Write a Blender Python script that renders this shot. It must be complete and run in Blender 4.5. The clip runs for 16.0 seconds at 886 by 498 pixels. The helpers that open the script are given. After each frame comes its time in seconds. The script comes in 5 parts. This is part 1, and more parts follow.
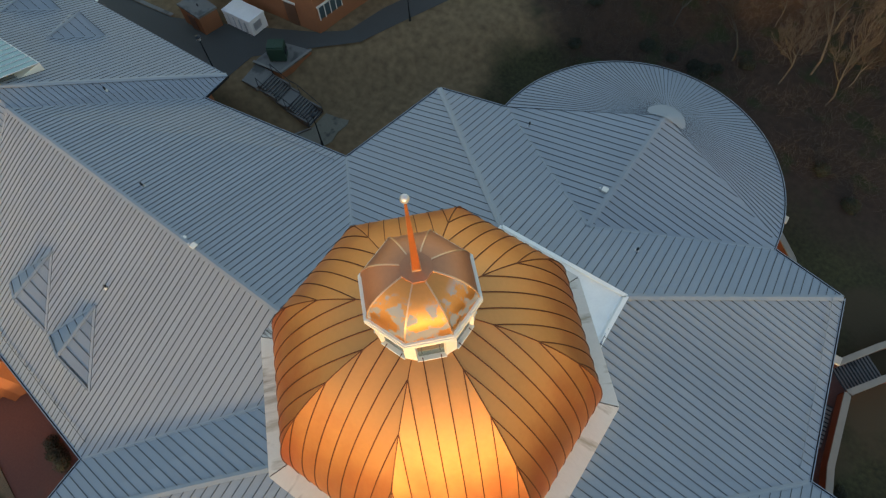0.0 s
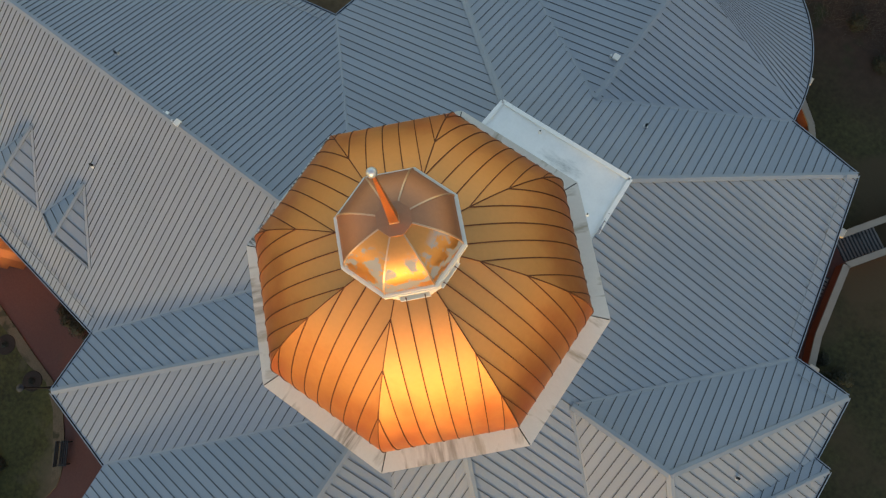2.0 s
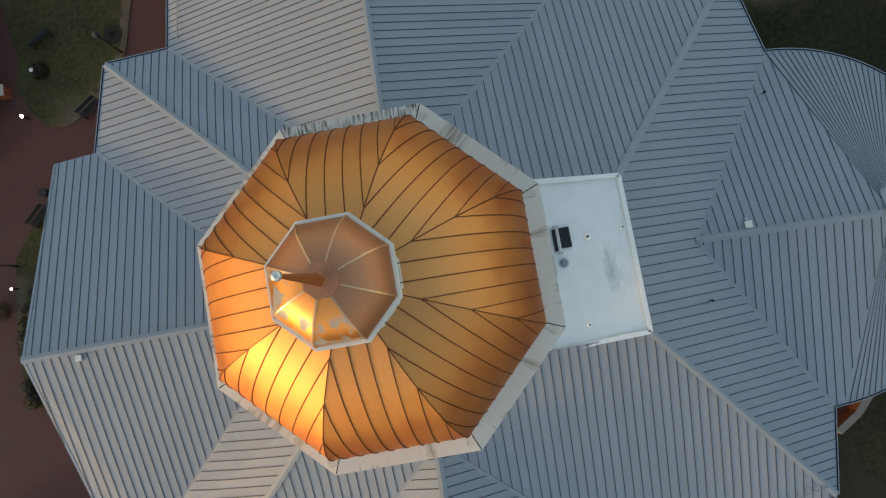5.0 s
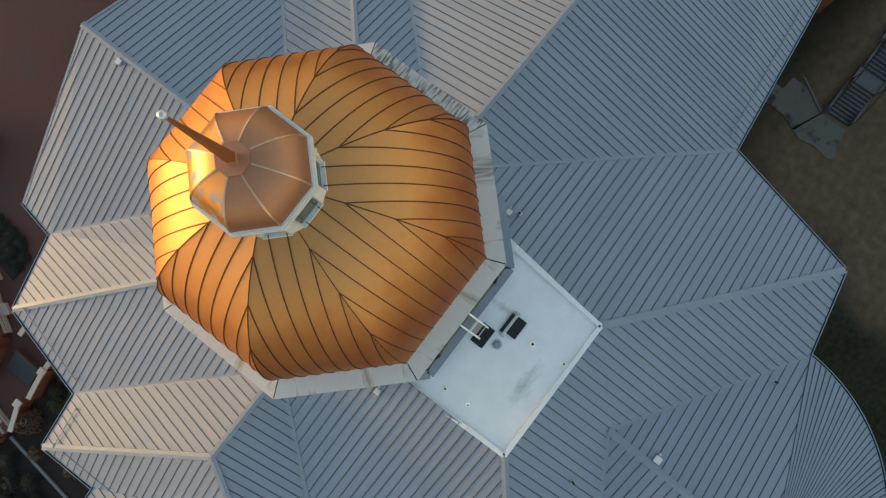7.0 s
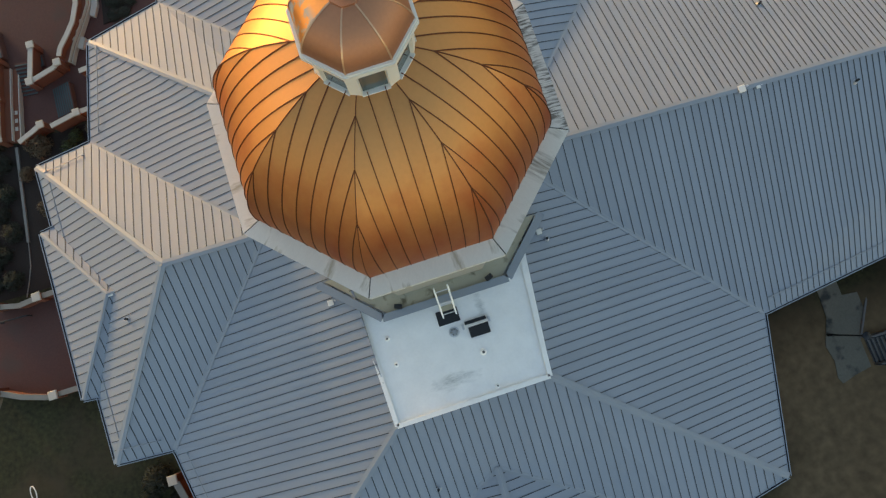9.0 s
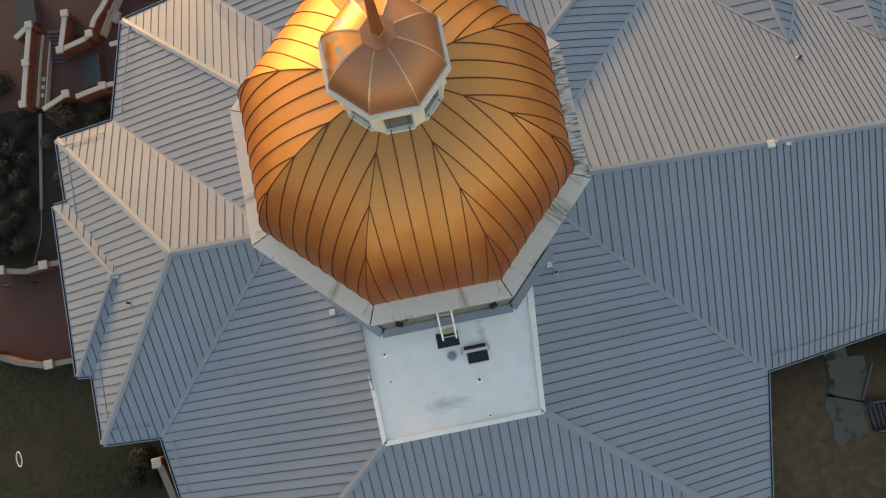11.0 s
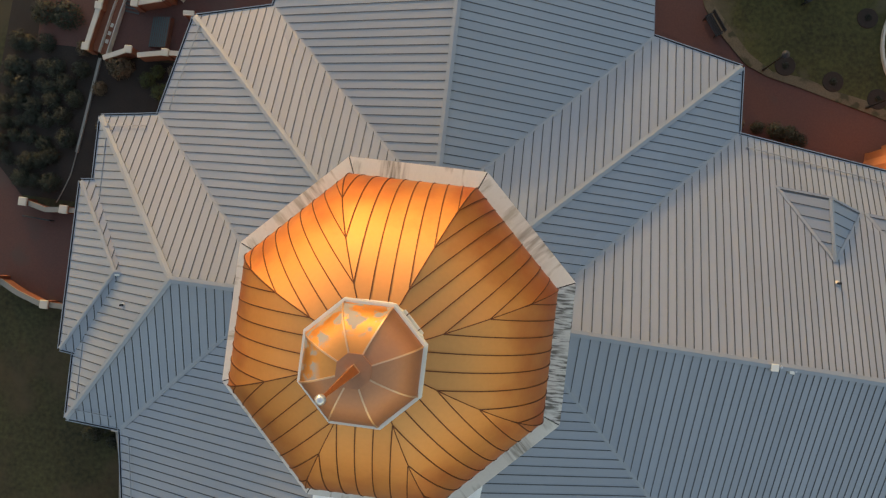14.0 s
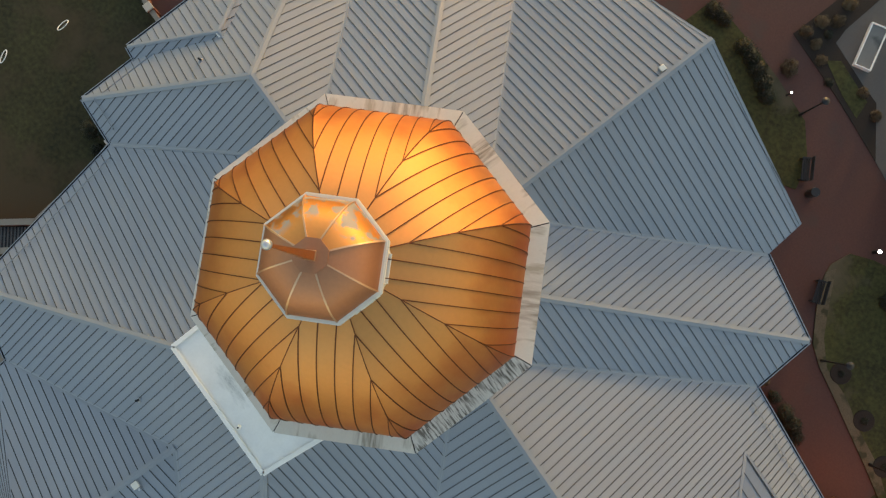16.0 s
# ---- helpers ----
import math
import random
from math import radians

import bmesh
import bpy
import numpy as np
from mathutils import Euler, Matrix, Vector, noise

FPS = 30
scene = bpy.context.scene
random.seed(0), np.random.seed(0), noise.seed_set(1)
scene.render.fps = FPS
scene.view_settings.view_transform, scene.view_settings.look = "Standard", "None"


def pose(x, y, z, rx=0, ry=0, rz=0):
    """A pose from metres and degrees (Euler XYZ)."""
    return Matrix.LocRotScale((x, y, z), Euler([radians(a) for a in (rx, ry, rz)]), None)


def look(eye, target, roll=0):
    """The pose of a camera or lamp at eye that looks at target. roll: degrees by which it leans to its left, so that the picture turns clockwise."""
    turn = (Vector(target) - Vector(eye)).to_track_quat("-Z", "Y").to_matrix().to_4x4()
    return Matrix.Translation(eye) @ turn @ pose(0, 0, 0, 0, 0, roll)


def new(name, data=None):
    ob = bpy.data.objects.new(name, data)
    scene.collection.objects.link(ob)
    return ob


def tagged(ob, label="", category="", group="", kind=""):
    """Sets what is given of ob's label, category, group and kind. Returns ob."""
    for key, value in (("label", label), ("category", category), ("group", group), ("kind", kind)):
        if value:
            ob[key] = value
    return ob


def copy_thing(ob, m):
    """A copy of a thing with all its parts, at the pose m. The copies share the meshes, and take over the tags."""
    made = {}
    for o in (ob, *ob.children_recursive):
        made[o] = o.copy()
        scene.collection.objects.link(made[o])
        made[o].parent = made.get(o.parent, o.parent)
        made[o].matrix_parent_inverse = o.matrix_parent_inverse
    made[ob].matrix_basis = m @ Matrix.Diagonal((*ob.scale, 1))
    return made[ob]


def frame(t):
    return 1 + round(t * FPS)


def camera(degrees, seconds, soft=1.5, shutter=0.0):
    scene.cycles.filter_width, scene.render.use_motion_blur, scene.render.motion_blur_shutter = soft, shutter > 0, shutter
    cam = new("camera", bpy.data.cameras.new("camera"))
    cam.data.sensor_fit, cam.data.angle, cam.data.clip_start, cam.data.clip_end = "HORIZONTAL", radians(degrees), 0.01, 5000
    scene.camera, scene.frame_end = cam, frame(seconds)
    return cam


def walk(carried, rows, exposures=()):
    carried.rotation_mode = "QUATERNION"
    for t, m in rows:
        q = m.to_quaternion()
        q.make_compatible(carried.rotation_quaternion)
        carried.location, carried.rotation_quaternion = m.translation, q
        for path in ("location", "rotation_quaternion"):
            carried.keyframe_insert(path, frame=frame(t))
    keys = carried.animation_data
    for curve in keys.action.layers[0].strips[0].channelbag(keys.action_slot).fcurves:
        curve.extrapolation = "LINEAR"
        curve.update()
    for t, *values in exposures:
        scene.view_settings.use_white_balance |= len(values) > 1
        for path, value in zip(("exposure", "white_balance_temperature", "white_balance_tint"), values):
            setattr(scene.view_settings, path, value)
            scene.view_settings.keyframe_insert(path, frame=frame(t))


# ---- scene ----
# ---- camera ----
cam = camera(69.76, 16.0, soft=1.25)
CROWN = 20.8          # height of the dome's white ring above the ground
ROWS = [
    (0.0, -3.873, 3.985, 19.036, 26.87, 2.00, -145.64),
    (0.5, -3.530, 3.250, 19.045, 23.78, 2.21, -145.52),
    (1.0, -3.309, 2.697, 18.959, 19.99, 2.40, -145.44),
    (1.5, -3.121, 2.200, 18.928, 16.15, 2.55, -145.33),
    (2.0, -2.910, 1.669, 18.873, 12.03, 2.65, -145.44),
    (2.5, -2.711, 1.160, 18.858, 7.84, 2.75, -145.39),
    (3.0, -2.478, 0.480, 18.838, 4.93, 2.98, -144.80),
    (3.5, -2.105, -0.277, 18.754, 4.66, 2.85, -140.84),
    (4.0, -1.692, -1.022, 18.761, 4.40, 2.44, -129.30),
    (4.2, -1.531, -1.269, 18.736, 4.39, 2.17, -122.95),
    (6.3, 0.457, -4.579, 18.768, 4.39, 3.25, -69.64),
    (6.5, 0.513, -4.760, 18.777, 4.64, 3.17, -65.07),
    (7.0, 0.521, -5.244, 18.817, 5.41, 2.80, -52.45),
    (7.5, 0.415, -5.827, 18.842, 6.25, 2.41, -41.01),
    (8.0, 0.146, -6.483, 18.919, 7.23, 1.94, -31.66),
    (8.5, -0.115, -7.042, 19.019, 7.85, 1.35, -24.12),
    (8.7, -0.010, -6.940, 18.935, 7.17, 1.24, -20.71),
    (10.8, 0.301, -5.976, 18.846, 6.65, 1.30, -12.52),
    (11.0, 0.394, -5.636, 18.822, 6.71, 1.29, -11.26),
    (11.5, 0.703, -4.513, 18.904, 6.02, 1.10, -6.10),
    (12.0, 1.049, -3.119, 18.952, 5.11, 1.13, -0.75),
    (12.5, 1.331, -1.500, 19.010, 3.80, 1.52, 0.43),
    (13.0, 1.562, 0.235, 19.127, 2.88, 1.82, 1.59),
    (13.5, 1.752, 1.473, 19.273, 2.19, 2.04, 5.19),
    (14.0, 1.936, 2.144, 19.399, 1.93, 2.33, 6.90),
    (14.5, 2.085, 2.409, 19.391, 2.15, 2.48, 15.84),
    (15.0, 2.204, 2.376, 19.356, 2.69, 2.43, 29.55),
    (15.5, 2.275, 2.151, 19.299, 3.29, 2.31, 39.44),
    (16.0, 2.253, 1.835, 19.114, 3.94, 1.80, 52.95),
]
walk(cam, [(t, pose(x, y, CROWN + z, rx, ry, rz)) for t, x, y, z, rx, ry, rz in ROWS], exposures=((0.0, 2.21, 6700, 20), (2.5, 2.15, 7050, 22), (4.0, 2.15, 7100, 22), (8.0, 2.22, 6850, 22), (11.0, 2.25, 7450, 27), (13.0, 2.25, 7600, 28), (16.0, 2.27, 7550, 22)))

# ---- light ----
SUN_AZ, SUN_EL = radians(118), radians(3.6)
world = bpy.data.worlds.new("sky")
scene.world = world
world.use_nodes = True
wn = world.node_tree.nodes
sky = wn.new("ShaderNodeTexSky")
sky.sky_type = "NISHITA"
sky.sun_disc = False
sky.sun_elevation, sky.sun_rotation = SUN_EL, radians(90) - SUN_AZ
sky.dust_density, sky.air_density, sky.ozone_density = 0.4, 1.0, 1.0
haze = wn.new("ShaderNodeHueSaturation")
haze.inputs["Saturation"].default_value = 1.18
world.node_tree.links.new(sky.outputs[0], haze.inputs["Color"])
world.node_tree.links.new(haze.outputs[0], wn["Background"].inputs[0])
wn["Background"].inputs[1].default_value = 0.133
sun = new("sun", bpy.data.lights.new("sun", "SUN"))
sun.data.energy, sun.data.angle, sun.data.color = 0.52, radians(3), (1.0, 0.76, 0.38)
sun.matrix_world = look((0, 0, 60), (-math.cos(SUN_AZ) * math.cos(SUN_EL), -math.sin(SUN_AZ) * math.cos(SUN_EL), 60 - math.sin(SUN_EL)))


# ---- materials ----
def mat(name, color, rough=0.6, metal=0.0, vary=0.0, grain=0.0, scale=3.0, fine=40.0, bump=0.0, stain=None, stain_amount=0.0, stain_scale=1.0, random_amount=0.0, spec=0.5, coords="Object", stretch=None):
    """A procedural surface: two scales of tone, an optional stain colour in patches, bump, and a shift from piece to piece."""
    m = bpy.data.materials.new(name)
    m.use_nodes = True
    nt = m.node_tree
    b = nt.nodes["Principled BSDF"]
    b.inputs["Metallic"].default_value = metal
    b.inputs["Roughness"].default_value = rough
    b.inputs["Specular IOR Level"].default_value = spec
    tc = nt.nodes.new("ShaderNodeTexCoord")
    geo = nt.nodes.new("ShaderNodeNewGeometry")
    src = geo.outputs["Position"] if coords == "World" else tc.outputs["Object"]

    if stretch:
        mp = nt.nodes.new("ShaderNodeMapping")
        mp.inputs["Scale"].default_value = stretch
        nt.links.new(src, mp.inputs["Vector"])
        src = mp.outputs["Vector"]

    def noise_at(s, detail=4.0):
        n = nt.nodes.new("ShaderNodeTexNoise")
        n.inputs["Scale"].default_value, n.inputs["Detail"].default_value = s, detail
        nt.links.new(src, n.inputs["Vector"])
        return n.outputs["Fac"]

    def mathn(op, a, bb):
        n = nt.nodes.new("ShaderNodeMath")
        n.operation = op
        for i, v in enumerate((a, bb)):
            if isinstance(v, (int, float)):
                n.inputs[i].default_value = v
            else:
                nt.links.new(v, n.inputs[i])
        return n.outputs[0]

    big, small = noise_at(scale), noise_at(fine, 6.0)
    tone = mathn("ADD", mathn("MULTIPLY", mathn("SUBTRACT", big, 0.5), 2 * vary), mathn("MULTIPLY", mathn("SUBTRACT", small, 0.5), 2 * grain))
    if random_amount:
        oi = nt.nodes.new("ShaderNodeObjectInfo")
        tone = mathn("ADD", tone, mathn("MULTIPLY", mathn("SUBTRACT", oi.outputs["Random"], 0.5), 2 * random_amount))
    val = mathn("ADD", tone, 1.0)
    hsv = nt.nodes.new("ShaderNodeHueSaturation")
    hsv.inputs["Color"].default_value = (*color, 1)
    nt.links.new(val, hsv.inputs["Value"])
    out = hsv.outputs["Color"]
    if stain is not None:
        st = noise_at(stain_scale, 8.0)
        ramp = nt.nodes.new("ShaderNodeMapRange")
        ramp.inputs["From Min"].default_value, ramp.inputs["From Max"].default_value = 0.62 - 0.3 * stain_amount, 0.72 - 0.3 * stain_amount
        nt.links.new(st, ramp.inputs["Value"])
        mix = nt.nodes.new("ShaderNodeMixRGB")
        mix.inputs[2].default_value = (*stain, 1)
        nt.links.new(ramp.outputs[0], mix.inputs[0])
        nt.links.new(out, mix.inputs[1])
        out = mix.outputs[0]
    nt.links.new(out, b.inputs["Base Color"])
    if rough < 0.95:
        r = mathn("ADD", mathn("MULTIPLY", mathn("SUBTRACT", big, 0.5), 0.25), rough)
        nt.links.new(r, b.inputs["Roughness"])
    if bump:
        bn = nt.nodes.new("ShaderNodeBump")
        bn.inputs["Strength"].default_value, bn.inputs["Distance"].default_value = min(1.0, bump), 0.02
        nt.links.new(small, bn.inputs["Height"])
        nt.links.new(bn.outputs[0], b.inputs["Normal"])
    return m


ROOF = mat("roof_metal", (0.272, 0.308, 0.352), 0.55, 0.0, spec=0.3, vary=0.07, grain=0.05, scale=0.35, fine=14, random_amount=0.035, coords="World")
# same metal as the roof, darkened so each seam carries its own shadow line
SEAM_SHADE = mat("roof_seam_shade", (0.05, 0.056, 0.062), 0.55, 0.0, vary=0.1, grain=0.08, scale=1.0, coords="World")
RIDGE = mat("ridge_metal", (0.268, 0.3, 0.332), 0.5, 0.0, vary=0.08, grain=0.05, scale=0.8, coords="World")
COPPER = mat("copper", (0.625, 0.302, 0.112), 0.57, 0.95, vary=0.12, grain=0.06, scale=0.8, fine=9, random_amount=0.05, bump=0.08, coords="World")
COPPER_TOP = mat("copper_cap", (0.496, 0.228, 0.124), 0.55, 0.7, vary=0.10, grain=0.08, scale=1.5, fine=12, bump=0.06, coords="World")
COPPER_DARK = mat("copper_spire", (0.496, 0.176, 0.056), 0.45, 0.75, vary=0.2, grain=0.15, scale=2.0, fine=14, coords="World")
COPPER_RIB = mat("copper_rib", (0.68, 0.44, 0.272), 0.4, 0.7, vary=0.1, grain=0.1, coords="World")
COPPER_SEAM = mat("copper_seam", (0.16, 0.055, 0.024), 0.6, 0.7, vary=0.15, grain=0.1, coords="World")
RING = mat("ring_paint", (0.64, 0.61, 0.55), 0.55, 0.0, vary=0.10, grain=0.08, scale=0.9, fine=12, stain=(0.38, 0.34, 0.26), stain_amount=0.06, stain_scale=0.9, stretch=(0.8, 3.0, 1.0))
LEDGE = mat("stained_ledge", (0.44, 0.4, 0.288), 0.7, 0.0, vary=0.15, grain=0.1, scale=1.2, stain=(0.16, 0.136, 0.08), stain_amount=0.1, stain_scale=1.5, coords="World")
CREAM = mat("cream_paint", (0.75, 0.725, 0.66), 0.5, 0.0, vary=0.05, grain=0.04, scale=2)
CREAM_STONE = mat("cream_stone", (0.50, 0.465, 0.40), 0.8, 0.0, vary=0.12, grain=0.12, scale=1.5, fine=14, coords="World")
DARK = mat("dark_metal", (0.024, 0.0256, 0.028), 0.5, 0.3, vary=0.1, grain=0.1)
DECKM = mat("roof_deck", (0.064, 0.068, 0.072), 0.8, 0.0, vary=0.1, grain=0.1)
WHITE = mat("white_membrane", (0.93, 0.91, 0.865), 0.6, 0.0, vary=0.08, grain=0.05, scale=1.3, fine=9, coords="World")
BRICKW = mat("brick_wall", (0.32, 0.124, 0.052), 0.85, 0.0, vary=0.15, grain=0.2, scale=1.5, fine=25, coords="World")
BRICK_DARK = mat("court_brick", (0.19, 0.062, 0.032), 0.85, 0.0, vary=0.15, grain=0.2, scale=1.5, fine=25, coords="World")
DIRT = mat("bare_dirt", (0.12, 0.092, 0.056), 0.95, 0.0, vary=0.3, grain=0.4, scale=0.9, fine=12, stain=(0.048, 0.044, 0.02), stain_amount=0.35, stain_scale=1.2, coords="World")
PLAZA = mat("plaza_concrete", (0.108, 0.0976, 0.0896), 0.9, 0.0, vary=0.15, grain=0.12, scale=0.5, fine=10, coords="World")
DRUMW = mat("drum_wall", (0.336, 0.32, 0.28), 0.8, 0.0, vary=0.10, grain=0.08, scale=1.2, coords="World")
GLASS = mat("dark_glass", (0.064, 0.096, 0.104), 0.08, 0.0, vary=0.1, spec=0.8)
LAWN = mat("lawn", (0.046, 0.045, 0.011), 0.95, 0.0, vary=0.6, grain=1.0, scale=0.3, fine=4.5, stain=(0.096, 0.076, 0.044), stain_amount=0.18, stain_scale=0.22, coords="World", bump=0.5)
MULCH = mat("mulch", (0.0256, 0.0168, 0.012), 0.95, 0.0, vary=0.3, grain=0.5, scale=0.8, fine=14, coords="World", bump=0.6)
PAVERS = mat("brick_pavers", (0.1, 0.0408, 0.0312), 0.85, 0.0, vary=0.16, grain=0.22, scale=0.5, fine=9, stain=(0.084, 0.0448, 0.036), stain_amount=0.2, stain_scale=0.35, coords="World", bump=0.3)
CONCRETE = mat("concrete", (0.192, 0.184, 0.168), 0.85, 0.0, vary=0.15, grain=0.12, scale=0.6, fine=10, stain=(0.096, 0.096, 0.088), stain_amount=0.15, stain_scale=0.7, coords="World")
ASPHALT = mat("asphalt", (0.076, 0.0752, 0.0688), 0.9, 0.0, vary=0.15, grain=0.25, scale=0.3, fine=14, coords="World")
TEAL = mat("teal_glass", (0.24, 0.368, 0.352), 0.15, 0.0, vary=0.08, grain=0.05, scale=0.6, coords="World")
GREENISH = mat("tread_shade", (0.045, 0.075, 0.075), 0.7, 0.0, vary=0.2, grain=0.2)
BIN_GREEN = mat("bin_green", (0.0224, 0.06, 0.036), 0.55, 0.0, vary=0.2, grain=0.2, scale=2)
DOOR = mat("door_paint", (0.16, 0.072, 0.04), 0.5, 0.0, vary=0.1, grain=0.1)
LIT = mat("lit_lamp", (0.9, 0.9, 0.88), 0.4)
LIT.node_tree.nodes["Principled BSDF"].inputs["Emission Color"].default_value = (1.0, 0.97, 0.9, 1)
LIT.node_tree.nodes["Principled BSDF"].inputs["Emission Strength"].default_value = 2.0
GLOBE = mat("lamp_head", (0.8, 0.8, 0.78), 0.4, 0.0)
LEAF_DARK = mat("leaf_dark", (0.0176, 0.024, 0.0128), 0.7, 0.0, vary=0.3, grain=0.4, scale=2.0, random_amount=0.2, coords="World")
LEAF_GREEN = mat("leaf_green", (0.06, 0.076, 0.0176), 0.7, 0.0, vary=0.3, grain=0.4, scale=2.0, coords="World")
LEAF_DRY = mat("leaf_dry", (0.104, 0.076, 0.044), 0.85, 0.0, vary=0.3, grain=0.4, scale=2.0, random_amount=0.25, coords="World")
BARK = mat("bark", (0.07, 0.066, 0.06), 0.9, 0.0, vary=0.2, grain=0.3, scale=3, random_amount=0.3)
BRUSH = mat("brush", (0.08, 0.06, 0.046), 0.9, 0.0, vary=0.35, grain=0.4, scale=0.5, fine=6, coords="World")
TWIG = mat("twigs", (0.045, 0.037, 0.031), 0.9, 0.0, vary=0.25, grain=0.3, scale=3, random_amount=0.35)


def ground_material():
    """Olive lawn, dry brown grass to the south-east and dark leaf litter under the woods."""
    m = mat("ground", (0.035, 0.033, 0.011), 0.97, 0.0, vary=0.7, grain=1.1, scale=0.22, fine=3.5, stain=(0.06, 0.0424, 0.02), stain_amount=0.38, stain_scale=0.14, coords="World", bump=0.6)
    nt = m.node_tree
    b = nt.nodes["Principled BSDF"]
    out = b.inputs["Base Color"].links[0].from_socket
    geo = nt.nodes.new("ShaderNodeNewGeometry")
    sep = nt.nodes.new("ShaderNodeSeparateXYZ")
    nt.links.new(geo.outputs["Position"], sep.inputs[0])
    wob = nt.nodes.new("ShaderNodeTexNoise")
    wob.inputs["Scale"].default_value, wob.inputs["Detail"].default_value = 0.16, 5
    nt.links.new(geo.outputs["Position"], wob.inputs["Vector"])
    fine = nt.nodes.new("ShaderNodeTexNoise")
    fine.inputs["Scale"].default_value, fine.inputs["Detail"].default_value = 1.7, 8
    nt.links.new(geo.outputs["Position"], fine.inputs["Vector"])

    def add(op, *vals):
        n = nt.nodes.new("ShaderNodeMath")
        n.operation = op
        for i, v in enumerate(vals):
            if isinstance(v, (int, float)):
                n.inputs[i].default_value = v
            else:
                nt.links.new(v, n.inputs[i])
        return n.outputs[0]

    def over(base, color_a, color_b, mask):
        tone = nt.nodes.new("ShaderNodeMixRGB")
        tone.inputs[1].default_value, tone.inputs[2].default_value = (*color_a, 1), (*color_b, 1)
        nt.links.new(fine.outputs["Fac"], tone.inputs[0])
        mix = nt.nodes.new("ShaderNodeMixRGB")
        nt.links.new(mask, mix.inputs[0])
        nt.links.new(base, mix.inputs[1])
        nt.links.new(tone.outputs[0], mix.inputs[2])
        return mix.outputs[0]

    def ramp(v, a, c):
        n = nt.nodes.new("ShaderNodeMapRange")
        n.interpolation_type = "SMOOTHSTEP"
        n.inputs["From Min"].default_value, n.inputs["From Max"].default_value = a, c
        nt.links.new(v, n.inputs["Value"])
        return n.outputs[0]

    bend = add("MULTIPLY", add("SUBTRACT", wob.outputs["Fac"], 0.5), 9.0)
    dry = ramp(add("ADD", add("SUBTRACT", sep.outputs["X"], add("MULTIPLY", sep.outputs["Y"], 0.25)), bend), 19.0, 23.0)
    south = ramp(add("MULTIPLY", sep.outputs["Y"], -1.0), 11.0, 15.0)
    out = over(out, (0.072, 0.0464, 0.0224), (0.32, 0.212, 0.108), add("MULTIPLY", dry, south))
    woods = ramp(add("ADD", add("SUBTRACT", add("MULTIPLY", sep.outputs["Y"], -1.0), add("MULTIPLY", sep.outputs["X"], 0.55)), bend), 24.0, 30.0)
    deep = ramp(add("ADD", add("MULTIPLY", sep.outputs["Y"], -1.0), bend), 25.0, 31.0)
    out = over(out, (0.02, 0.0118, 0.008), (0.075, 0.043, 0.027), add("MULTIPLY", woods, deep))
    moss = nt.nodes.new("ShaderNodeTexNoise")
    moss.inputs["Scale"].default_value, moss.inputs["Detail"].default_value = 0.33, 7
    nt.links.new(geo.outputs["Position"], moss.inputs["Vector"])
    out = over(out, (0.0128, 0.0176, 0.0064), (0.036, 0.0464, 0.0144), add("MULTIPLY", add("MULTIPLY", woods, deep), ramp(moss.outputs["Fac"], 0.52, 0.66)))
    nt.links.new(out, b.inputs["Base Color"])
    return m


GROUND = ground_material()


def over_mask(m, color, build):
    """Lay a second colour over a material where build() says so."""
    nt = m.node_tree
    b = nt.nodes["Principled BSDF"]
    tc = nt.nodes.new("ShaderNodeTexCoord")

    def noise_of(stretch, scale, detail=5.0):
        mp = nt.nodes.new("ShaderNodeMapping")
        mp.inputs["Scale"].default_value = stretch
        nt.links.new(tc.outputs["Object"], mp.inputs["Vector"])
        n = nt.nodes.new("ShaderNodeTexNoise")
        n.inputs["Scale"].default_value, n.inputs["Detail"].default_value = scale, detail
        nt.links.new(mp.outputs[0], n.inputs["Vector"])
        return n.outputs["Fac"]

    def calc(op, *vals):
        n = nt.nodes.new("ShaderNodeMath")
        n.operation = op
        for i, v in enumerate(vals):
            if isinstance(v, (int, float)):
                n.inputs[i].default_value = v
            else:
                nt.links.new(v, n.inputs[i])
        return n.outputs[0]

    def ramp(v, a, c):
        n = nt.nodes.new("ShaderNodeMapRange")
        n.inputs["From Min"].default_value, n.inputs["From Max"].default_value = a, c
        nt.links.new(v, n.inputs["Value"])
        return n.outputs[0]

    sep = nt.nodes.new("ShaderNodeSeparateXYZ")
    nt.links.new(tc.outputs["Object"], sep.inputs[0])
    mask = build(noise_of, calc, ramp, sep)
    mix = nt.nodes.new("ShaderNodeMixRGB")
    mix.inputs[2].default_value = (*color, 1)
    nt.links.new(mask, mix.inputs[0])
    nt.links.new(b.inputs["Base Color"].links[0].from_socket, mix.inputs[1])
    nt.links.new(mix.outputs[0], b.inputs["Base Color"])
    return mask


# a long grey smudge and a mossy streak on the membrane
def spot(calc, ramp, sep, nz, cx, cy, rx, ry, n_scale=2.0):
    u = calc("DIVIDE", calc("SUBTRACT", sep.outputs["X"], cx), rx)
    v = calc("DIVIDE", calc("SUBTRACT", sep.outputs["Y"], cy), ry)
    d = calc("SQRT", calc("ADD", calc("MULTIPLY", u, u), calc("MULTIPLY", v, v)))
    return ramp(calc("ADD", d, calc("MULTIPLY", nz((1, 2.5, 1), n_scale, 8.0), 1.6)), 1.75, 0.9)


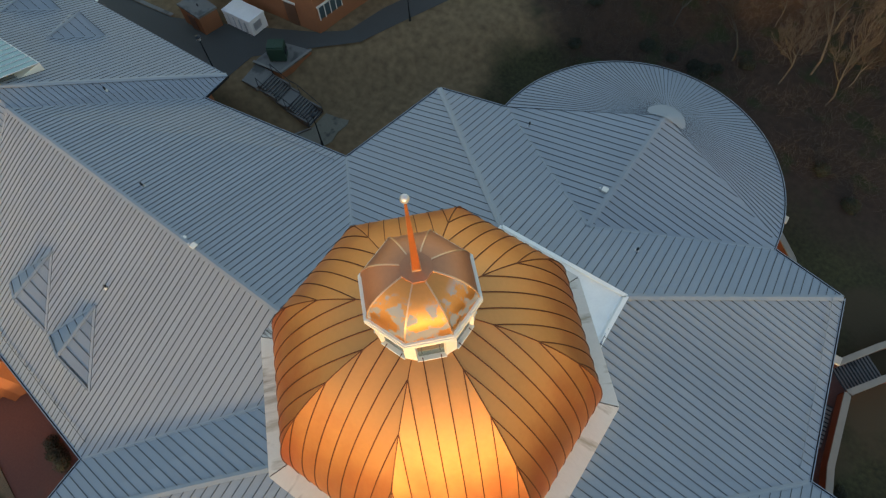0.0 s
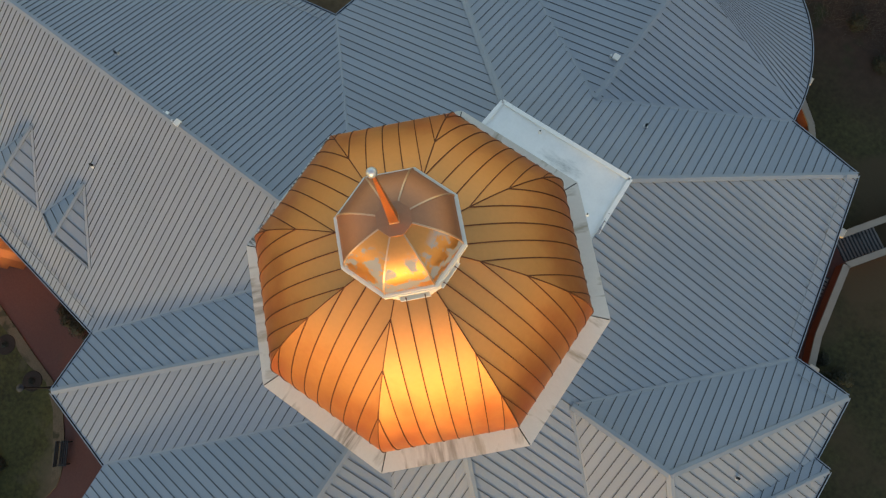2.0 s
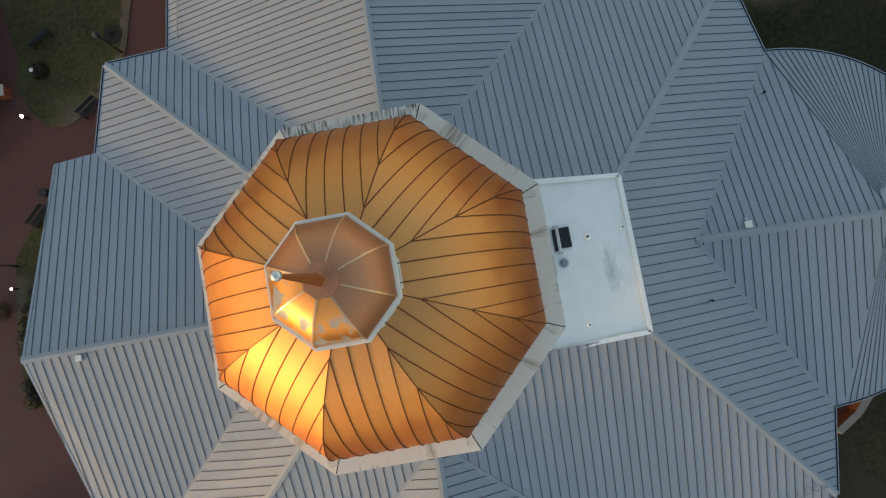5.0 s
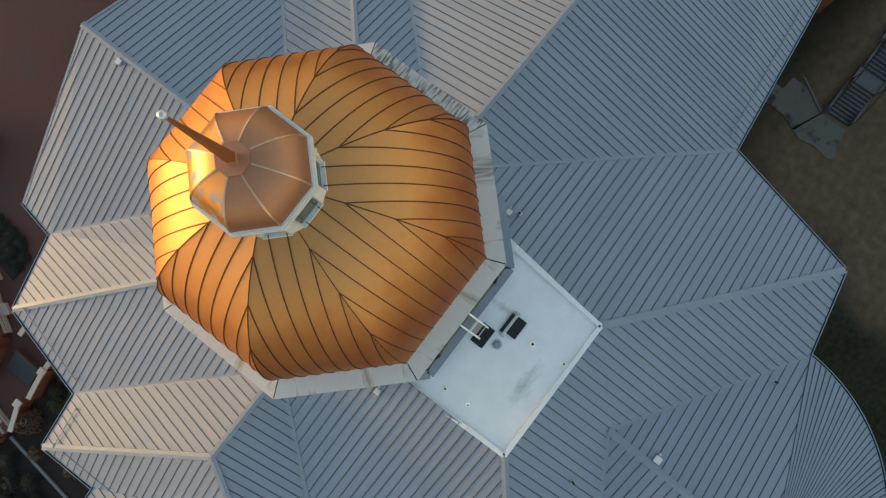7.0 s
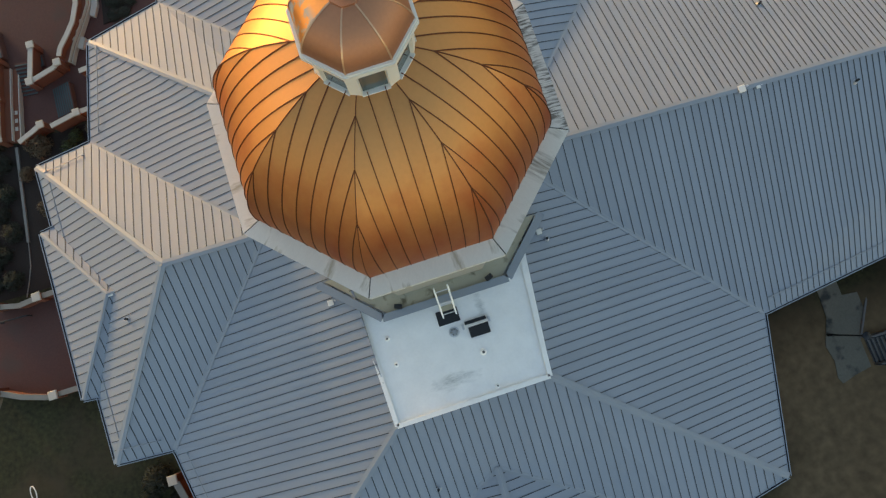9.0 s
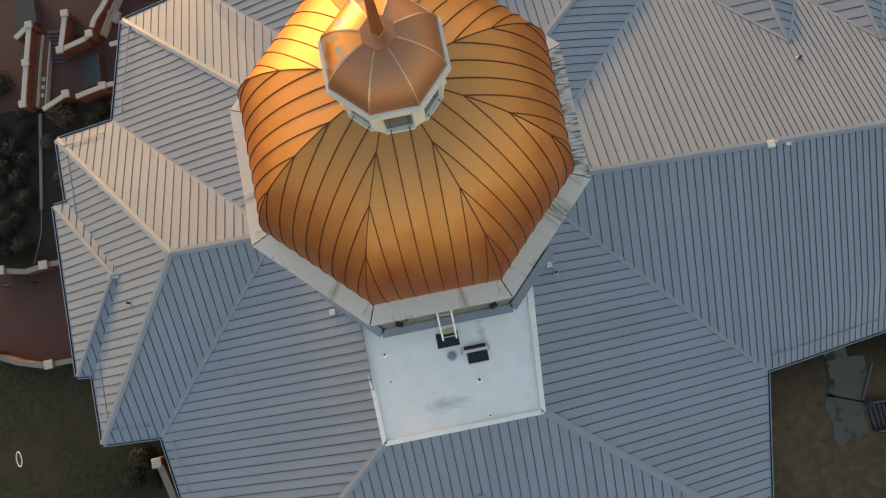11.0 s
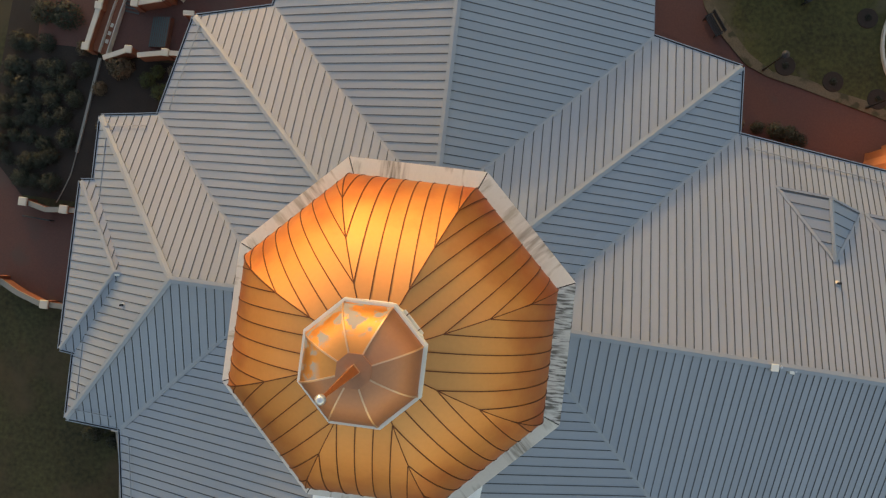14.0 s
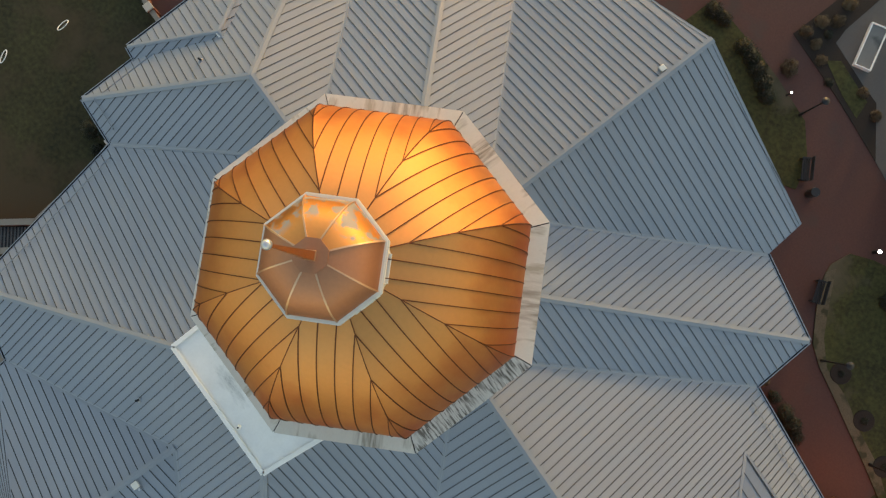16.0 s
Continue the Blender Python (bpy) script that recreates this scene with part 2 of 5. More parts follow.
over_mask(WHITE, (0.36, 0.37, 0.34), lambda nz, calc, ramp, sep: calc("MULTIPLY", calc("MAXIMUM", spot(calc, ramp, sep, nz, -0.75, -8.95, 1.15, 0.4), spot(calc, ramp, sep, nz, 1.35, -6.3, 0.26, 0.8)), calc("MULTIPLY", nz((1.0, 3.0, 1.0), 5.0, 8.0), 1.1)))
# browner copper, stained in runs up from the dome's lower edge
over_mask(COPPER, (0.45, 0.118, 0.05), lambda nz, calc, ramp, sep: calc("MULTIPLY", ramp(calc("ADD", calc("SQRT", calc("ADD", calc("MULTIPLY", sep.outputs["X"], sep.outputs["X"]), calc("MULTIPLY", sep.outputs["Y"], sep.outputs["Y"]))), calc("MULTIPLY", calc("SUBTRACT", nz((1.0, 1.0, 0.35), 1.1, 6.0), 0.5), 3.6)), 3.1, 5.2), 0.85))
# copper with fluffy grey patina in its lower half; brighter base paints in sunlight
COPPER_CAP_LIT = mat("copper_worn_sunlit", (0.64, 0.288, 0.088), 0.46, 0.8, vary=0.10, grain=0.06, scale=1.5, fine=12, coords="World")
patina = over_mask(COPPER_CAP_LIT, (0.288, 0.288, 0.288), lambda nz, calc, ramp, sep: calc("MULTIPLY", ramp(nz((1, 1, 1), 3.4, 9.0), 0.48, 0.54),
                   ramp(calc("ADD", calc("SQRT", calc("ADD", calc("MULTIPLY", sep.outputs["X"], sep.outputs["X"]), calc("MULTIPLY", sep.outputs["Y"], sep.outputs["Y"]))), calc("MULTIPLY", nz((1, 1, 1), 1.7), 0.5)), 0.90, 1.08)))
node = COPPER_CAP_LIT.node_tree.nodes.new("ShaderNodeMath")
node.operation = "MULTIPLY_ADD"
COPPER_CAP_LIT.node_tree.links.new(patina, node.inputs[0])
node.inputs[1].default_value, node.inputs[2].default_value = -0.8, 0.8
COPPER_CAP_LIT.node_tree.links.new(node.outputs[0], COPPER_CAP_LIT.node_tree.nodes["Principled BSDF"].inputs["Metallic"])
# pale paint with thin dark streaks that run outwards, in clusters
RING_WORN = mat("ring_worn", (0.58, 0.57, 0.53), 0.6, 0.0, vary=0.12, grain=0.12, scale=0.9, fine=10, stain=(0.40, 0.39, 0.36), stain_amount=0.3, stain_scale=1.6, stretch=(0.9, 6.0, 1.0))
over_mask(RING_WORN, (0.11, 0.10, 0.085), lambda nz, calc, ramp, sep: calc("MULTIPLY", calc("MULTIPLY", ramp(nz((2.2, 16.0, 1.0), 1.0, 4.0), 0.46, 0.60), ramp(nz((0.6, 1.3, 1.0), 1.0, 2.0), 0.34, 0.50)), 0.95))
RING_PATCHY = mat("ring_patchy", (0.60, 0.585, 0.53), 0.6, 0.0, vary=0.10, grain=0.08, scale=0.9, fine=12, stain=(0.40, 0.38, 0.33), stain_amount=0.12, stain_scale=0.9, stretch=(0.8, 3.0, 1.0))
over_mask(RING_PATCHY, (0.09, 0.075, 0.05), lambda nz, calc, ramp, sep: calc("MULTIPLY", calc("MULTIPLY", ramp(nz((0.9, 9.0, 1.0), 1.0, 4.0), 0.40, 0.62), ramp(calc("ABSOLUTE", calc("SUBTRACT", sep.outputs["Y"], 0.75)), 0.55, 0.1)), 0.9))
RING_BROWN = mat("ring_brown", (0.62, 0.59, 0.53), 0.6, 0.0, vary=0.10, grain=0.08, scale=0.9, fine=12, stain=(0.42, 0.38, 0.31), stain_amount=0.15, stain_scale=0.9, stretch=(0.8, 3.0, 1.0))
over_mask(RING_BROWN, (0.16, 0.12, 0.075), lambda nz, calc, ramp, sep: calc("MULTIPLY", calc("MULTIPLY", ramp(nz((0.9, 7.0, 1.0), 1.0, 4.0), 0.38, 0.66), ramp(calc("ABSOLUTE", calc("ADD", sep.outputs["Y"], 0.35)), 0.95, 0.2)), 0.75))
PATH = mat("worn_path", (0.192, 0.176, 0.132), 0.9, 0.0, vary=0.2, grain=0.2, scale=0.7, fine=10, stain=(0.06, 0.06, 0.052), stain_amount=0.2, stain_scale=0.8, coords="World")
STONE = mat("grey_stone", (0.24, 0.228, 0.2), 0.85, 0.0, vary=0.15, grain=0.15, scale=1.5, coords="World")
SILVER = mat("silver", (0.62, 0.63, 0.64), 0.35, 0.6, vary=0.1, grain=0.1, scale=6)


# ---- tools ----
def mesh_of(name, verts, faces, mats=(), slots=None, smooth=False):
    me = bpy.data.meshes.new(name)
    me.from_pydata([tuple(v) for v in verts], [], faces)
    for m in mats:
        me.materials.append(m)
    if slots:
        for p, s in zip(me.polygons, slots):
            p.material_index = s
    if smooth:
        for p in me.polygons:
            p.use_smooth = True
    me.update()
    return me


def thing(name, label, category, at=(0, 0, 0), kind="", group=""):
    ob = new(name)
    ob.empty_display_size = 0.2
    ob.location = at
    return tagged(ob, label, category, group, kind)


def put(name, me, parent=None, label=""):
    ob = new(name, me)
    if parent is not None:
        ob.parent = parent
    if label:
        ob["label"] = label
    return ob


def part(name, bm, material, parent, label="", smooth=False):
    me = bpy.data.meshes.new(name)
    bm.normal_update()
    bm.to_mesh(me)
    bm.free()
    for m in material if isinstance(material, (list, tuple)) else [material]:
        me.materials.append(m)
    if smooth:
        for p in me.polygons:
            p.use_smooth = True
    return put(name, me, parent, label)


def add_box(bm, lo, hi, m=None, bevel=0.0):
    """A box from lo to hi, moved by m."""
    c = [(a + b) / 2 for a, b in zip(lo, hi)]
    s = [b - a for a, b in zip(lo, hi)]
    got = bmesh.ops.create_cube(bm, size=1.0, matrix=(m or Matrix()) @ Matrix.Translation(c) @ Matrix.Diagonal((*s, 1)))
    if bevel:
        edges = list({e for v in got["verts"] for e in v.link_edges})
        bmesh.ops.bevel(bm, geom=edges, offset=bevel, segments=1, affect="EDGES")
    return bm


def box(lo, hi, m=None, bevel=0.0):
    return add_box(bmesh.new(), lo, hi, m, bevel)


def add_tube(bm, a, b, r0, r1=None, n=8):
    a, b = Vector(a), Vector(b)
    d = b - a
    m = Matrix.Translation((a + b) / 2) @ d.to_track_quat("Z", "Y").to_matrix().to_4x4()
    bmesh.ops.create_cone(bm, cap_ends=True, segments=n, radius1=r0, radius2=r0 if r1 is None else r1, depth=d.length, matrix=m)
    return bm


def tube(a, b, r0, r1=None, n=8):
    return add_tube(bmesh.new(), a, b, r0, r1, n)


def add_prism(bm, poly, z0, z1):
    """A solid from a plan polygon between two heights."""
    lo = [bm.verts.new((x, y, z0)) for x, y in poly]
    hi = [bm.verts.new((x, y, z1)) for x, y in poly]
    n = len(poly)
    for i in range(n):
        j = (i + 1) % n
        bm.faces.new((lo[i], lo[j], hi[j], hi[i]))
    bm.faces.new(hi)
    bm.faces.new(lo[::-1])
    return bm


def prism(poly, z0, z1):
    return add_prism(bmesh.new(), poly, z0, z1)


def octagon(ap, turn=22.5):
    r = ap / math.cos(math.pi / 8)
    return [(r * math.cos(radians(turn + 45 * i)), r * math.sin(radians(turn + 45 * i))) for i in range(8)]


def clip(poly, n, c):
    """The part of a polygon (points with any number of coordinates, plan first) where n . p >= c."""
    out = []
    for i, p in enumerate(poly):
        q = poly[(i + 1) % len(poly)]
        dp, dq = n[0] * p[0] + n[1] * p[1] - c, n[0] * q[0] + n[1] * q[1] - c
        if dp >= 0:
            out.append(p)
        if (dp >= 0) != (dq >= 0):
            k = dp / (dp - dq)
            out.append(tuple(a + k * (b - a) for a, b in zip(p, q)))
    return out


# ---- roofs ----
E0 = CROWN - 13.3     # eave height
P = {
    "tip_ne": (14.53, 14.11, E0), "tip_nw": (-14.09, 13.76, E0), "tip_se": (13.14, -18.51, E0), "tip_sw": (-13.29, -18.29, E0),
    "in_en": (14.71, 10.65, E0), "in_es": (14.89, -10.84, E0), "in_ne": (9.95, 15.21, E0), "in_nw": (-9.93, 14.75, E0),
    "in_wn": (-15.33, 8.33, E0), "in_ws": (-15.10, -8.23, E0), "w_n": (-18.39, 7.92, E0), "w_s": (-18.04, -8.04, E0),
    "in_se": (8.57, -19.52, E0), "in_sw": (-9.14, -19.06, E0), "peak_w": (-11.82, 0.06, CROWN - 9.75), "ridge_w": (-6.95, 0.0, CROWN - 9.75),
    "node_s": (-0.12, -13.35, CROWN - 10.93), "deck_se": (3.30, -10.06, CROWN - 9.45), "deck_sw": (-3.70, -10.08, CROWN - 9.45),
    "n_e": (9.75, 17.53, E0), "n_w": (-9.53, 17.10, E0), "n_top": (-0.10, 18.10, CROWN - 9.9), "valley_n": (0.0, 4.9, CROWN - 9.9),
    "hip_ne": (3.30, 3.32, CROWN - 9.41), "hip_nw": (-3.30, 3.29, CROWN - 8.75), "side_e": (4.45, 0.0, CROWN - 9.5), "side_w": (-3.85, 0.0, CROWN - 8.9),
    "e_in_s": (25.9, -9.4, E0), "e_in_n": (26.97, 8.83, E0), "e_ridge": (31.6, -0.95, CROWN - 9.5),
    "x_tip_s": (25.9, -11.75, E0), "x_tip_n": (27.4, 11.69, E0), "x_node": (33.2, -1.4, CROWN - 9.0), "x_ridge": (54.0, -1.4, CROWN - 9.0),
    "x_far_s": (54.0, -11.6, E0), "x_far_n": (54.0, 11.2, E0),
}
PITCH = 0.428
RIB_W, RIB_H = 0.030, 0.026


def plane_of(pts):
    a = np.array([(x, y, 1.0) for x, y, _ in pts])
    return np.linalg.lstsq(a, np.array([p[2] for p in pts]), rcond=None)[0]


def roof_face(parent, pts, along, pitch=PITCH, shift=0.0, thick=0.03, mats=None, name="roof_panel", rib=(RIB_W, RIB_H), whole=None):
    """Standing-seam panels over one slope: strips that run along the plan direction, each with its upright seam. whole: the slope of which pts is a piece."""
    mats = mats or (ROOF, SEAM_SHADE)
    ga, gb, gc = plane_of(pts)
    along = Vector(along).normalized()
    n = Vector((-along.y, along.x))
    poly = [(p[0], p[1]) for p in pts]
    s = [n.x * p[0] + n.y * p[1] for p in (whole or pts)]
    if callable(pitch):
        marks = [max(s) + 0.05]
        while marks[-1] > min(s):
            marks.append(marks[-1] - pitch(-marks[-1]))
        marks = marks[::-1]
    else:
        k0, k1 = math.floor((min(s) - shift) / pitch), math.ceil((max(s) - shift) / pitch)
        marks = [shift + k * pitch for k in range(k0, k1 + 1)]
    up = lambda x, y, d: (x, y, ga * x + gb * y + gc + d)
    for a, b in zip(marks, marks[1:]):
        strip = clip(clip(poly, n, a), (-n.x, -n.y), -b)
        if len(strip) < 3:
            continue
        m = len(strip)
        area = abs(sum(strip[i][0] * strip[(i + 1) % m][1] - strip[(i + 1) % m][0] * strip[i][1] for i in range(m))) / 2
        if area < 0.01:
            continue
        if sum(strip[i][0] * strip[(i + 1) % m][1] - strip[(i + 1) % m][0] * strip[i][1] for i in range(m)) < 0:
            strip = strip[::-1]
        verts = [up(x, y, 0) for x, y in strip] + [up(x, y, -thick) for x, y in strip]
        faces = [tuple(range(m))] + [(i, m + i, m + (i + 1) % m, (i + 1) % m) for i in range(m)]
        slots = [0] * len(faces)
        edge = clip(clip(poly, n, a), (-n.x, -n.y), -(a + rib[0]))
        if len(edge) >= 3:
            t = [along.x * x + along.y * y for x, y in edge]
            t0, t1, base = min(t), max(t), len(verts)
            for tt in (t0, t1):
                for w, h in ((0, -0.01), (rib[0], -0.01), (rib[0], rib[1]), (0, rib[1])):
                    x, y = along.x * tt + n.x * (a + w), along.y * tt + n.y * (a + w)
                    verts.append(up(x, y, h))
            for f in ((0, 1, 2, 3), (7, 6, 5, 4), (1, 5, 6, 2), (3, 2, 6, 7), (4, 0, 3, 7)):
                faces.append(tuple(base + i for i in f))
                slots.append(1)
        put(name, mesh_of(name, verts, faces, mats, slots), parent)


def deck(parent, faces, drop=0.03, depth=0.28):
    """The boarding under the panels, one solid for each slope."""
    bm = bmesh.new()
    for pts in faces:
        ga, gb, gc = plane_of(pts)
        hi = [bm.verts.new((x, y, ga * x + gb * y + gc - drop)) for x, y, _ in pts]
        lo = [bm.verts.new((x, y, ga * x + gb * y + gc - depth)) for x, y, _ in pts]
        n = len(pts)
        for i in range(n):
            bm.faces.new((lo[i], lo[(i + 1) % n], hi[(i + 1) % n], hi[i]))
        bm.faces.new(hi)
        bm.faces.new(lo[::-1])
    bmesh.ops.recalc_face_normals(bm, faces=bm.faces)
    return part("roof_deck", bm, DECKM, parent)


def cap(parent, a, b, width=0.34, drop=0.04, lift=0.085, name="ridge_cap", material=None):
    """A folded cap along a ridge or hip, or a flashing along a valley where drop is below nought."""
    a, b = Vector(a), Vector(b)
    d = b - a
    side = Vector((-d.y, d.x, 0)).normalized() * (width / 2)
    verts = []
    for p in (a, b):
        for s, h in ((-1, lift - drop), (0, lift), (1, lift - drop)):
            verts.append(p + side * s + Vector((0, 0, h)))
        for s, h in ((1, lift - drop - 0.03), (0, lift - 0.03), (-1, lift - drop - 0.03)):
            verts.append(p + side * s + Vector((0, 0, h)))
    faces = [(i, (i + 1) % 6, 6 + (i + 1) % 6, 6 + i) for i in range(6)] + [(5, 4, 3, 2, 1, 0), (6, 7, 8, 9, 10, 11)]
    return put(name, mesh_of(name, verts, faces, (material or RIDGE,)), parent)


def eave(parent, a, b, out=0.135):
    """A gutter along an eave, with a dark trough behind its pale lip."""
    a, b = Vector(a), Vector(b)
    d = (b - a).normalized()
    side = Vector((d.y, -d.x, 0))
    prof = ((-0.02, 0.012), (0.045, -0.01), (0.055, -0.1), (out - 0.055, -0.1), (out - 0.045, 0.03), (out, 0.03), (out, -0.2), (-0.02, -0.2))
    verts = [p + side * u + Vector((0, 0, w)) for p in (a, b) for u, w in prof]
    n = len(prof)
    faces = [(i, (i + 1) % n, n + (i + 1) % n, n + i) for i in range(n)] + [tuple(range(n - 1, -1, -1)), tuple(range(n, 2 * n))]
    return put("gutter", mesh_of("gutter", verts, faces, (DARK, RIDGE, ROOF), [2, 0, 0, 0, 1, 0, 0, 0, 1, 1]), parent)


ROOF_PIECES = []


def flat_pieces(pts):
    """A slope as it is where its corners lie in one plane, and else as triangles round its first corner."""
    ga, gb, gc = plane_of(pts)
    if max(abs(ga * x + gb * y + gc - z) for x, y, z in pts) < 0.03:
        return [pts]
    return [[pts[0], pts[i], pts[i + 1]] for i in range(1, len(pts) - 1)]


def roof(name, label, faces, hips=(), valleys=(), eaves=(), shift=0.0, pitch=PITCH):
    r = thing(name, label, "roof", kind="structure")
    polys = []
    for names, along in faces:
        pts = [P[n] for n in names.split()]
        for piece in flat_pieces(pts):
            polys.append(piece)
            roof_face(r, piece, along, pitch=pitch, shift=shift, whole=pts)
    ROOF_PIECES.extend(polys)
    deck(r, polys)
    for a, b in hips:
        cap(r, P[a], P[b])
    for a, b in valleys:
        cap(r, P[a], P[b], width=0.24, drop=-0.02, lift=0.03, name="valley_flashing")
    for a, b in eaves:
        eave(r, P[a], P[b])
    return r


X, Y = (1, 0), (0, 1)
roof("roof_main", "blue-grey standing-seam metal roof round the copper dome", [
    ("in_ne tip_ne hip_ne valley_n", Y), ("tip_ne in_en side_e hip_ne", X), ("in_nw tip_nw hip_nw valley_n", Y),
    ("tip_nw in_wn ridge_w side_w hip_nw", X), ("in_ws tip_sw deck_sw side_w ridge_w", X), ("in_es tip_se deck_se side_e", X),
    ("in_se tip_se deck_se node_s", Y), ("in_sw tip_sw deck_sw node_s", Y), ("node_s deck_se deck_sw", Y)],
    hips=[("tip_ne", "hip_ne"), ("tip_nw", "hip_nw"), ("tip_se", "deck_se"), ("tip_sw", "deck_sw")],
    eaves=[("tip_ne", "in_ne"), ("in_en", "tip_ne"), ("in_nw", "tip_nw"), ("tip_nw", "in_wn"), ("in_ws", "tip_sw"), ("tip_se", "in_es"), ("in_se", "tip_se"), ("tip_sw", "in_sw")])
roof("roof_east", "long blue-grey standing-seam wing roof with two small dormers", [
    ("in_en e_in_n e_ridge side_e", Y), ("in_es e_in_s e_ridge side_e", Y)],
    hips=[("side_e", "e_ridge")], valleys=[("in_en", "side_e"), ("in_es", "side_e"), ("e_in_s", "e_ridge"), ("e_in_n", "e_ridge")],
    eaves=[("e_in_n", "in_en"), ("in_es", "e_in_s")], pitch=lambda x: max(0.30, 0.49 - 0.0165 * max(0.0, x - 5.5)))
roof("roof_north", "blue-grey standing-seam gable roof with a pointed front", [
    ("in_ne n_e n_top valley_n", X), ("in_nw n_w n_top valley_n", X)],
    hips=[("valley_n", "n_top")], valleys=[("in_ne", "valley_n"), ("in_nw", "valley_n")],
    eaves=[("n_e", "in_ne"), ("n_w", "in_nw"), ("n_top", "n_e"), ("n_w", "n_top")], shift=0.1)
roof("roof_west", "hipped blue-grey standing-seam wing roof with a raised bay", [
    ("in_wn w_n peak_w ridge_w", Y), ("in_ws w_s peak_w ridge_w", Y), ("w_n w_s peak_w", X)],
    hips=[("w_n", "peak_w"), ("w_s", "peak_w"), ("peak_w", "ridge_w")], valleys=[("in_wn", "ridge_w"), ("in_ws", "ridge_w")],
    eaves=[("in_wn", "w_n"), ("w_n", "w_s"), ("w_s", "in_ws")], shift=0.3)
roof("roof_far_east", "large blue-grey hipped metal roof at the end of the wing", [
    ("x_tip_s e_in_s e_ridge x_node", X), ("x_tip_n e_in_n e_ridge x_node", X), ("x_tip_s x_node x_ridge x_far_s", Y), ("x_tip_n x_node x_ridge x_far_n", Y)],
    hips=[("x_tip_s", "x_node"), ("x_tip_n", "x_node"), ("x_node", "x_ridge")], eaves=[("x_far_s", "x_tip_s"), ("e_in_s", "x_tip_s")], pitch=0.30)

# round south end
FAN_C, FAN_R, FAN_Z = (-0.2, -19.1), 8.9, CROWN - 10.93
APEX = (-0.4, -22.3, FAN_Z)
FAN_A = radians(3)
P["fan_e"] = (FAN_C[0] + FAN_R * math.cos(FAN_A), FAN_C[1] - FAN_R * math.sin(FAN_A), E0)
P["fan_w"] = (FAN_C[0] - FAN_R * math.cos(FAN_A), FAN_C[1] - FAN_R * math.sin(FAN_A), E0)
P["apex"] = APEX
south = roof("roof_south", "blue-grey metal roof with a half-round fan-shaped end", [
    ("in_se fan_e apex node_s", X), ("in_sw fan_w apex node_s", X)],
    hips=[("node_s", "apex")], valleys=[("in_se", "node_s"), ("in_sw", "node_s")], eaves=[("fan_e", "in_se"), ("in_sw", "fan_w")])
FAN_N = 84
for i in range(FAN_N):
    a0, a1 = (-FAN_A - (math.pi - 2 * FAN_A) * k / FAN_N for k in (i, i + 1))
    p = [(FAN_C[0] + FAN_R * math.cos(a), FAN_C[1] + FAN_R * math.sin(a), E0) for a in (a0, a1)]
    q = [tuple(APEX[j] + 0.06 * (v[j] - APEX[j]) for j in range(3)) for v in p]
    verts = [q[0], p[0], p[1], q[1]] + [(x, y, z - 0.2) for x, y, z in (q[0], p[0], p[1], q[1])]
    faces, slots = [(0, 3, 2, 1), (4, 5, 6, 7), (1, 2, 6, 5), (0, 1, 5, 4), (2, 3, 7, 6)], [0, 0, 0, 0, 0]
    d = Vector((p[1][0] - p[0][0], p[1][1] - p[0][1], 0)).normalized()
    for v in (q[0], p[0]):
        k = 1.0 if v is p[0] else 0.25
        for w, h in ((0, -0.01), (0.034, -0.01), (0.034, 0.03), (0, 0.03)):
            verts.append(tuple(Vector(v) + d * w * k + Vector((0, 0, h * k))))
    for f in ((0, 1, 2, 3), (7, 6, 5, 4), (1, 5, 6, 2), (3, 2, 6, 7), (4, 0, 3, 7)):
        faces.append(tuple(8 + j for j in f))
        slots.append(1)
    put("fan_panel", mesh_of("fan_panel", verts, faces, (ROOF, SEAM_SHADE), slots), south)
    eave(south, p[1], p[0])

# flat white roof behind the dome
white = thing("roof_flat", "flat white membrane roof with dark stains beside the dome drum", "roof", kind="structure")
WZ = CROWN - 9.45
part("membrane", prism([P["deck_sw"][:2], P["deck_se"][:2], (3.95, -3.4), (-3.95, -3.4)], WZ - 1.6, WZ + 0.03), WHITE, white)
for a, b in ((P["deck_sw"][:2], P["deck_se"][:2]), (P["deck_se"][:2], (3.8, -4.6)), ((-3.85, -4.6), P["deck_sw"][:2])):
    cap(white, (*a, WZ), (*b, WZ), width=0.2, drop=0.0, lift=0.12, name="edge_curb", material=WHITE)

for side, (xa, ya), (xb, yb), zb in ((1, P["deck_se"][:2], (4.45, 0.0), -9.5), (-1, P["deck_sw"][:2], (-3.85, 0.0), -9.55)):
    v = [(xa - 0.02 * side, ya, WZ - 0.5), (xb - 0.02 * side, yb, WZ - 0.5), (xb - 0.02 * side, yb, CROWN + zb + 0.06), (xa - 0.02 * side, ya, WZ + 0.1)]
    v += [(x + 0.1 * side, y, z) for x, y, z in v]
    put("upstand", mesh_of("upstand", v, [(0, 3, 2, 1), (4, 5, 6, 7), (3, 7, 6, 2), (0, 4, 7, 3), (1, 2, 6, 5)], (WHITE,)), white)

